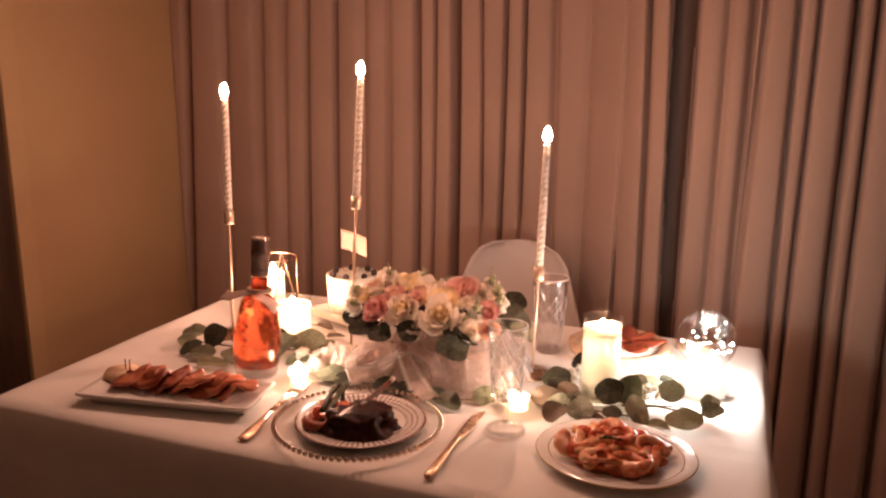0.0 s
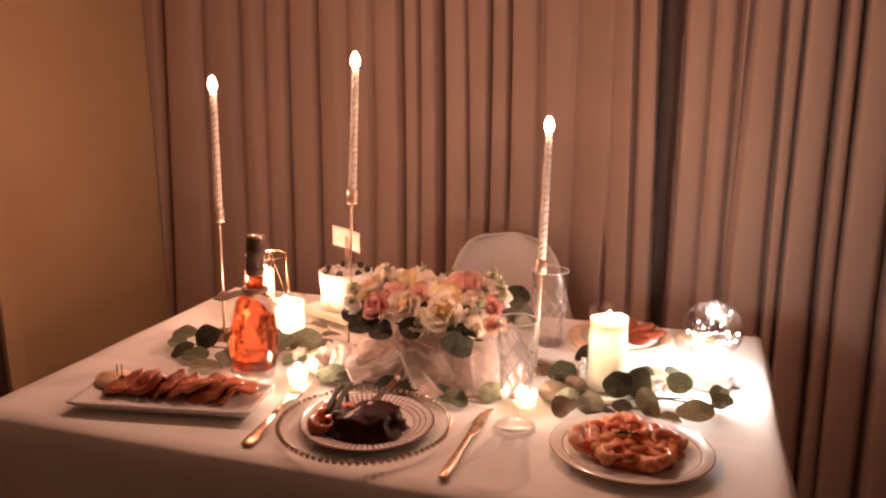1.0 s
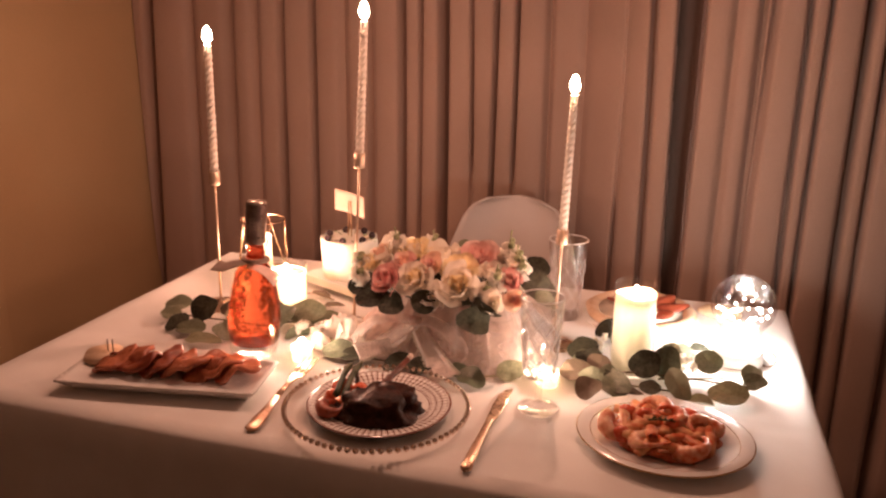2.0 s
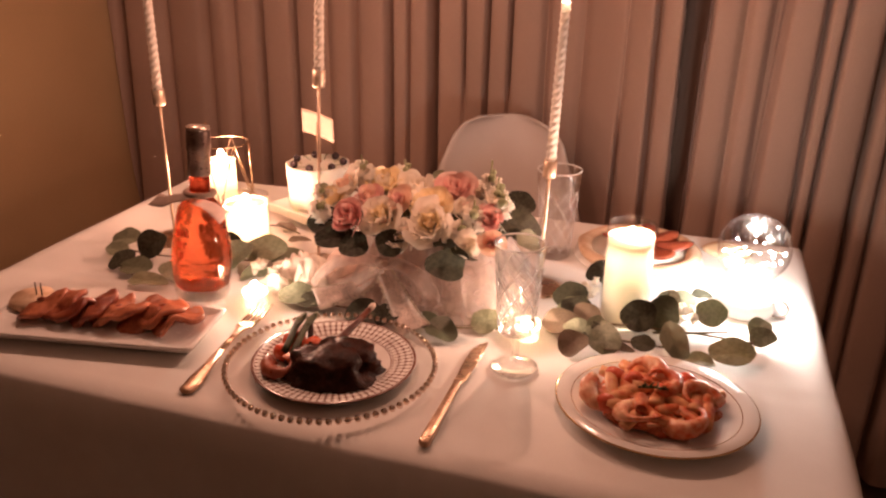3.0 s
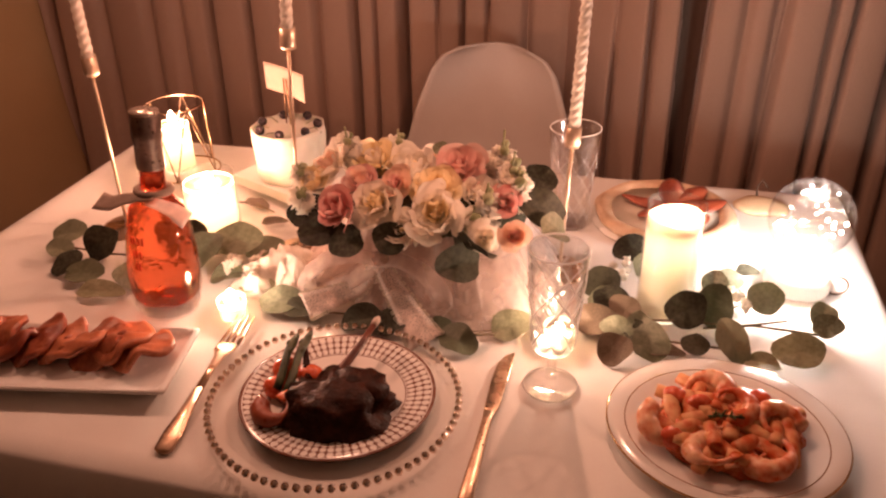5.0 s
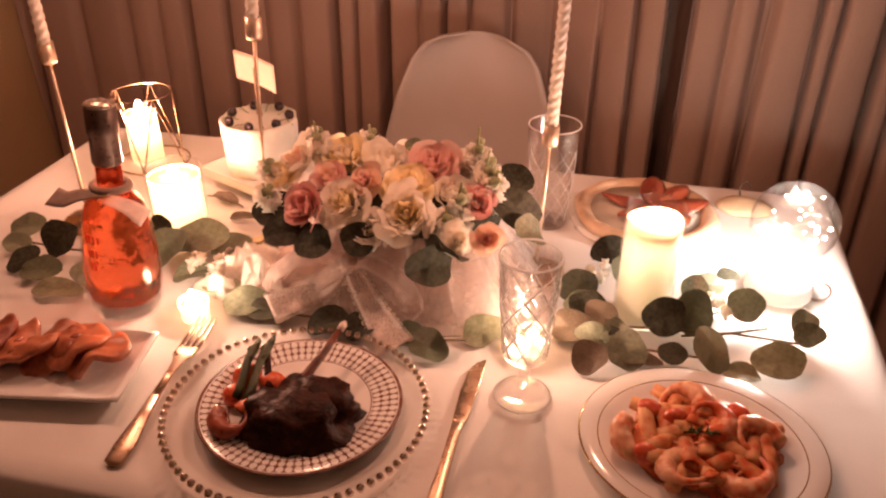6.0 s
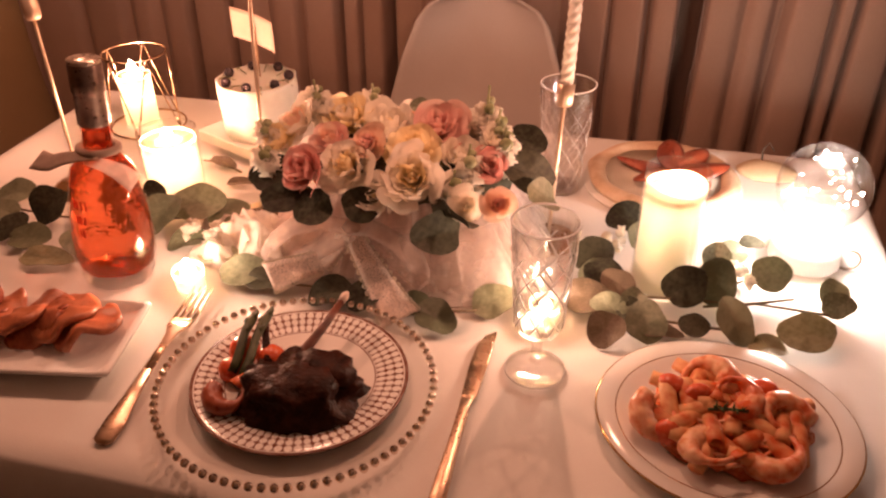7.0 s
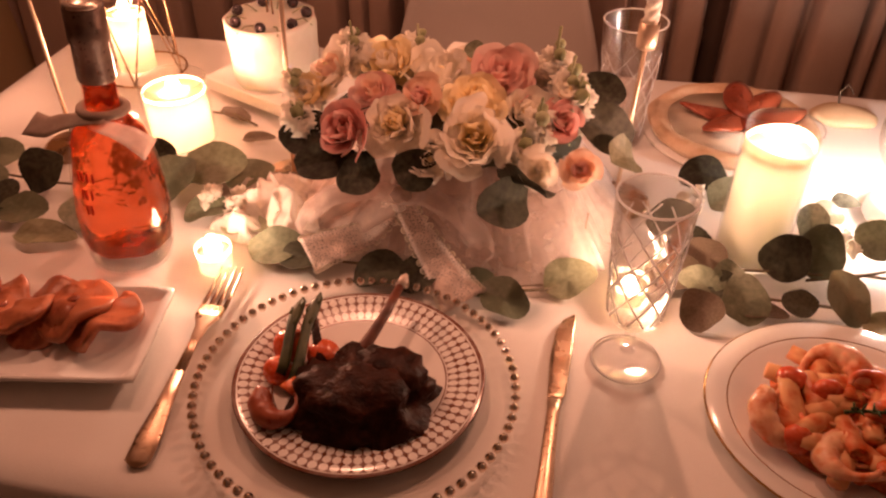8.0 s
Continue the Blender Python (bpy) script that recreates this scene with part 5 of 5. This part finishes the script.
CORE = {"pink": M_PINK, "mauve": M_MAUVE, "white": M_WHITE, "peach": M_PEACH, "yellow": M_YELLOW}
PETAL = {k: [as_mesh(petal_bm(RINGS, j, 0.0), "petal", m) for j in range(6)] for k, m in CORE.items()}
RUFFLE = {k: [as_mesh(petal_bm(OPEN, j, 0.024), "petal", m) for j in range(6)] for k, m in CORE.items()}
ROSE_LABEL = {"pink": "dusty pink rose", "mauve": "mauve pink rose", "white": "cream white rose", "peach": "peach rose", "yellow": "pale yellow rose"}


def rose(x, y, z, r, rx, ry, key, seed, core=None, ruffled=False):
    """A bloom of wrapped petals round a bud, facing along its own z."""
    rg = random.Random(seed)
    b = part("rose", blob((r * 0.15, r * 0.15, r * 0.4), 0.35, 4, 2, seed), M_YELLOW if ruffled else CORE[core or key], arr, ("ruffled open " if ruffled else "") + ROSE_LABEL[key])
    b.matrix_basis = pose(x, y, z, rx, ry, 0)
    wild = 2.0 if ruffled else 1.2
    for j, ring in enumerate(OPEN if ruffled else RINGS):
        for k in range(ring[0]):
            m = pose(0, 0, 0, rg.uniform(-4 - 2 * j, 4 + 2 * j) * wild, rg.uniform(-4 - 2 * j, 4 + 2 * j) * wild, 360 * (k + 0.5 * (j % 2)) / ring[0] + rg.uniform(-18, 18) + seed * 31)
            sc = r * rg.uniform(0.90 - 0.02 * j, 1.10 + 0.02 * j)
            piece("petal", (RUFFLE if ruffled else PETAL)[core if core and j < 3 else key][j], b, m @ Matrix.Diagonal((sc, sc * rg.uniform(0.9, 1.1), sc * rg.uniform(0.9, 1.12), 1)))
    return b


def at(x, y, z):
    return x - FX, y - FY, z - Z


for x, y, z, r, rx, ry, key, core, ruffled in ((-0.192, 1.775, 0.879, 0.0245, 44, -26, "mauve", None, False), (-0.175, 1.815, 0.898, 0.0200, 34, -10, "pink", "peach", False), (-0.149, 1.785, 0.885, 0.0245, 40, -8, "white", "yellow", True), (-0.131, 1.805, 0.902, 0.0165, 36, 0, "peach", "pink", False),
                                               (-0.175, 1.866, 0.903, 0.0265, 18, -10, "yellow", "white", True), (-0.226, 1.845, 0.900, 0.0240, 22, -26, "white", "peach", True), (-0.123, 1.858, 0.900, 0.0270, 20, -2, "white", None, True), (-0.085, 1.812, 0.899, 0.0265, 34, 4, "yellow", None, True),
                                               (-0.076, 1.777, 0.884, 0.0280, 48, 6, "white", "yellow", True), (-0.113, 1.768, 0.863, 0.0180, 56, -6, "white", None, True), (-0.067, 1.850, 0.910, 0.0255, 28, 6, "pink", None, False), (-0.006, 1.815, 0.887, 0.0185, 42, 26, "mauve", "pink", False),
                                               (-0.020, 1.765, 0.865, 0.0160, 52, 12, "white", None, False), (0.013, 1.755, 0.877, 0.0150, 50, 30, "peach", "pink", False), (-0.004, 1.834, 0.906, 0.0150, 24, 16, "white", None, True), (-0.242, 1.828, 0.886, 0.0170, 30, -36, "yellow", "white", True),
                                               (-0.030, 1.880, 0.898, 0.0240, 8, 14, "white", None, True), (-0.110, 1.898, 0.893, 0.0260, 0, -2, "white", "peach", True), (-0.040, 1.818, 0.890, 0.0180, 38, 12, "white", None, True), (-0.195, 1.888, 0.888, 0.0230, 2, -16, "white", None, True)):
    rose(*at(x, y, z), r, rx, ry, key, len(arr.children) + 1, core, ruffled)
# One solid leaf-dark blob fills the space under the blooms.
part("foliage_bed", blob((0.118, 0.078, 0.032), 0.25, 3, 3, 5.0), M_LEAFDARK, arr, "dark lumpy filler under the blooms").location = (0, 0, 0.10)
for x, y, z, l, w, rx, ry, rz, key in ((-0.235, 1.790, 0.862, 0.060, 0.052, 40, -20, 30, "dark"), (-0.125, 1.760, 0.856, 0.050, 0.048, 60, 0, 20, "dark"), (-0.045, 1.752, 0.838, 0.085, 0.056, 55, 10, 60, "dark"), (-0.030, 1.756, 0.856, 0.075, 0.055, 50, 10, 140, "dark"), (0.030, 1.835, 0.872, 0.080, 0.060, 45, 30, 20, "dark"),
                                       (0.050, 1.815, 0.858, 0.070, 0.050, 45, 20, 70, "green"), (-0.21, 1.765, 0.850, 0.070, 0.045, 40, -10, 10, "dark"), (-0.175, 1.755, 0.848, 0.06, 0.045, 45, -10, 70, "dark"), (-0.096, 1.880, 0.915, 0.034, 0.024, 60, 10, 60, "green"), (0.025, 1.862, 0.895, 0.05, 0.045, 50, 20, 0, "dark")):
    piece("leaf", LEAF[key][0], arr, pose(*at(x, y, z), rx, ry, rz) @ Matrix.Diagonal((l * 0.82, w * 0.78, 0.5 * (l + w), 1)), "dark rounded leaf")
BUD = as_mesh(blob((0.006, 0.006, 0.007), 0.3, 3, 2, 2.0), "bud", M_BUDGREEN)
BUDW = as_mesh(blob((0.0086, 0.0086, 0.0072), 0.95, 5, 3, 6.0), "floret", M_WHITE)
for s, (x, y, z, hgt, lean) in enumerate(((-0.206, 1.870, 0.890, 0.048, -0.006), (-0.152, 1.890, 0.890, 0.042, 0.0), (-0.022, 1.868, 0.880, 0.070, 0.004), (-0.010, 1.846, 0.872, 0.062, 0.008), (-0.030, 1.806, 0.862, 0.050, 0.006), (-0.250, 1.835, 0.872, 0.030, -0.014), (0.000, 1.836, 0.872, 0.048, 0.006), (-0.040, 1.790, 0.856, 0.034, 0.004), (-0.236, 1.800, 0.862, 0.026, -0.014))):
    rg = random.Random(s)
    lx, ly, lz = at(x, y, z)
    st = part("stock_stem", tube([(lx, ly, lz - 0.03), (lx + lean * 0.5, ly, lz + hgt * 0.5), (lx + lean, ly, lz + hgt)], 0.0014, 6), M_BUDGREEN, arr, "green stem with white and green buds")
    for k in range(12):
        f = k / 15
        a = k * 2.4
        rr = 0.011 * (1 - 0.6 * f)
        piece("bud" if f > 0.65 else "floret", BUD if f > 0.65 else BUDW, st, pose(lx + lean * f + rr * math.cos(a), ly + rr * math.sin(a), lz + hgt * f, rg.uniform(0, 90), 0, rg.uniform(0, 360)) @ Matrix.Diagonal((*(rg.uniform(0.7, 1.15),) * 3, 1)))


# ---- lace and ribbon round the box ----
def skirt(u, v):
    """Tulle that flares from the box's rim to the cloth in sharp pleats."""
    a = 2 * math.pi * u
    cx, cy = math.cos(a), math.sin(a)
    sq = max(abs(cx), abs(cy)) ** 0.6
    bx, by = 0.104 * cx / sq, 0.066 * cy / sq
    f = v ** 1.3
    n1 = noise.noise(Vector((cx * 2.3, cy * 2.3, 0.2)))
    pleat = 1 - 2 * abs(math.sin(19 * a + 4.5 * n1)) ** 0.7
    out = 1 + 0.42 * f + (0.035 + 0.10 * f) * pleat * (0.35 + v)
    z = 0.084 * (1 - v) ** 0.85 + 0.004 + 0.010 * v * pleat + 0.010 * noise.noise(Vector((cx * 5, cy * 5, v * 3))) * v
    return (bx * out, by * out - 0.010 * f, max(z, 0.003))


part("tulle_skirt", sheet(skirt, 420, 16, 0, True), M_NETSKIRT, arr, "pleated blush tulle skirt round the box")


def crumple(u, v):
    """Gathered organza: sharp ridged folds that fan out from the box's corner."""
    e = max(abs(2 * u - 1), abs(2 * v - 1))
    ang, rad = math.atan2(v - 1.05, u - 0.85), math.hypot(v - 1.05, u - 0.85)
    n1, n2 = noise.noise(Vector((u * 4, v * 4, 0.4))), noise.noise(Vector((u * 12, v * 10, 5.1)))
    ridge = 1 - 2 * abs(math.sin(5.5 * ang + 2.2 * n1))
    body = max(0.0, 1 - e ** 2.6)
    h = 0.040 * body * (0.35 + 0.75 * u) + 0.017 * ridge * body * (0.35 + rad) + 0.007 * (1 - 2 * abs(n2)) * body
    return (-0.166 + 0.142 * (u - 0.5) + 0.012 * n2, -0.066 + 0.084 * (v - 0.5) + 0.014 * n1 - 0.012 * (u - 0.5), max(0.003, h))


part("organza_corner", sheet(crumple, 90, 60), M_ORGANZA, arr, "gathered white organza corner")
rb = thing("lace_ribbon", pose(0, 0, Z), "sheer blush lace ribbon tied in a bow", "ribbon")


def eyelets(pts, w0, w1, m=17):
    """Small thread rings in a scalloped row along both edges of a band."""
    bm = bmesh.new()
    n = len(pts)
    for side in (-0.5, 0.5):
        for q in range(m):
            v = (q + 0.5) / m
            i = min(int(v * (n - 1)), n - 2)
            p = Vector(pts[i]).lerp(Vector(pts[i + 1]), v * (n - 1) - i)
            d = (Vector(pts[i + 1]) - Vector(pts[i])).normalized()
            c = d.cross(Vector((0, -0.5, 0.86))).normalized()
            o = p + c * (w0 + (w1 - w0) * v) * side
            up = d.cross(c).normalized() * 0.0008
            for rr, th in ((0.0030, 0.00075), (0.0012, 0.0005)):
                tube([o + up + d * rr * math.cos(t * 0.785) + c * rr * math.sin(t * 0.785) for t in range(8)], th, 4, bm, True)
    return bm


KNOT = Vector((-0.142, 1.772, 0.058))
for tail, w0, w1 in (([KNOT, (-0.152, 1.762, 0.044), (-0.170, 1.751, 0.026), (-0.190, 1.740, 0.022), (-0.206, 1.730, 0.020), (-0.218, 1.720, 0.018)], 0.016, 0.036),
                     ([KNOT, (-0.132, 1.760, 0.046), (-0.114, 1.745, 0.030), (-0.096, 1.728, 0.017), (-0.080, 1.711, 0.009), (-0.070, 1.698, 0.007)], 0.014, 0.040)):
    lace_tail = part("tail", band(tail, w0, w1), M_LACEBAND, rb, "lace ribbon end")
    part("eyelet_edge", eyelets(tail, w0, w1), M_WHITE, lace_tail, "white looped lace edge")
part("loop", band([KNOT, (-0.118, 1.768, 0.064), (-0.088, 1.760, 0.056), (-0.064, 1.752, 0.036), (-0.062, 1.746, 0.018), (-0.082, 1.748, 0.016), (-0.112, 1.760, 0.034), KNOT], 0.018, 0.026), M_NET, rb)
part("loop", band([KNOT, (-0.170, 1.766, 0.066), (-0.205, 1.760, 0.058), (-0.232, 1.756, 0.034), (-0.222, 1.752, 0.018), (-0.190, 1.758, 0.026), KNOT], 0.018, 0.028), M_NET, rb)


def veil_edge(v):
    pts = [Vector(p) for p in ((-0.085, 1.752, 0.010), (-0.060, 1.738, 0.006), (-0.028, 1.731, 0.005), (0.004, 1.740, 0.005), (0.024, 1.768, 0.016), (0.026, 1.800, 0.044))]
    f = v * (len(pts) - 1)
    i = min(int(f), len(pts) - 2)
    return pts[i].lerp(pts[i + 1], f - i)


def veil_point(u, v):
    """Wide stiff loop of tulle between the knot and its wired rim."""
    top = KNOT.lerp(Vector((0.000, 1.790, 0.070)), v)
    p = top.lerp(veil_edge(v), u)
    p.z += 0.016 * math.sin(math.pi * u) + 0.005 * u * (1 - u) * 4 * (1 - 2 * abs(math.sin(9 * v + 2 * u)))
    return p


part("veil", sheet(veil_point, 24, 48), M_NETFINE, rb, "wide see-through tulle loop")
part("wired_edge", tube([veil_edge(i / 30) for i in range(31)], 0.0006, 6), M_STEM, rb, "thin dark wired edge")
part("knot", blob((0.011, 0.008, 0.009), 0.3, 3, 3, 4.0), M_SATIN, rb).location = KNOT
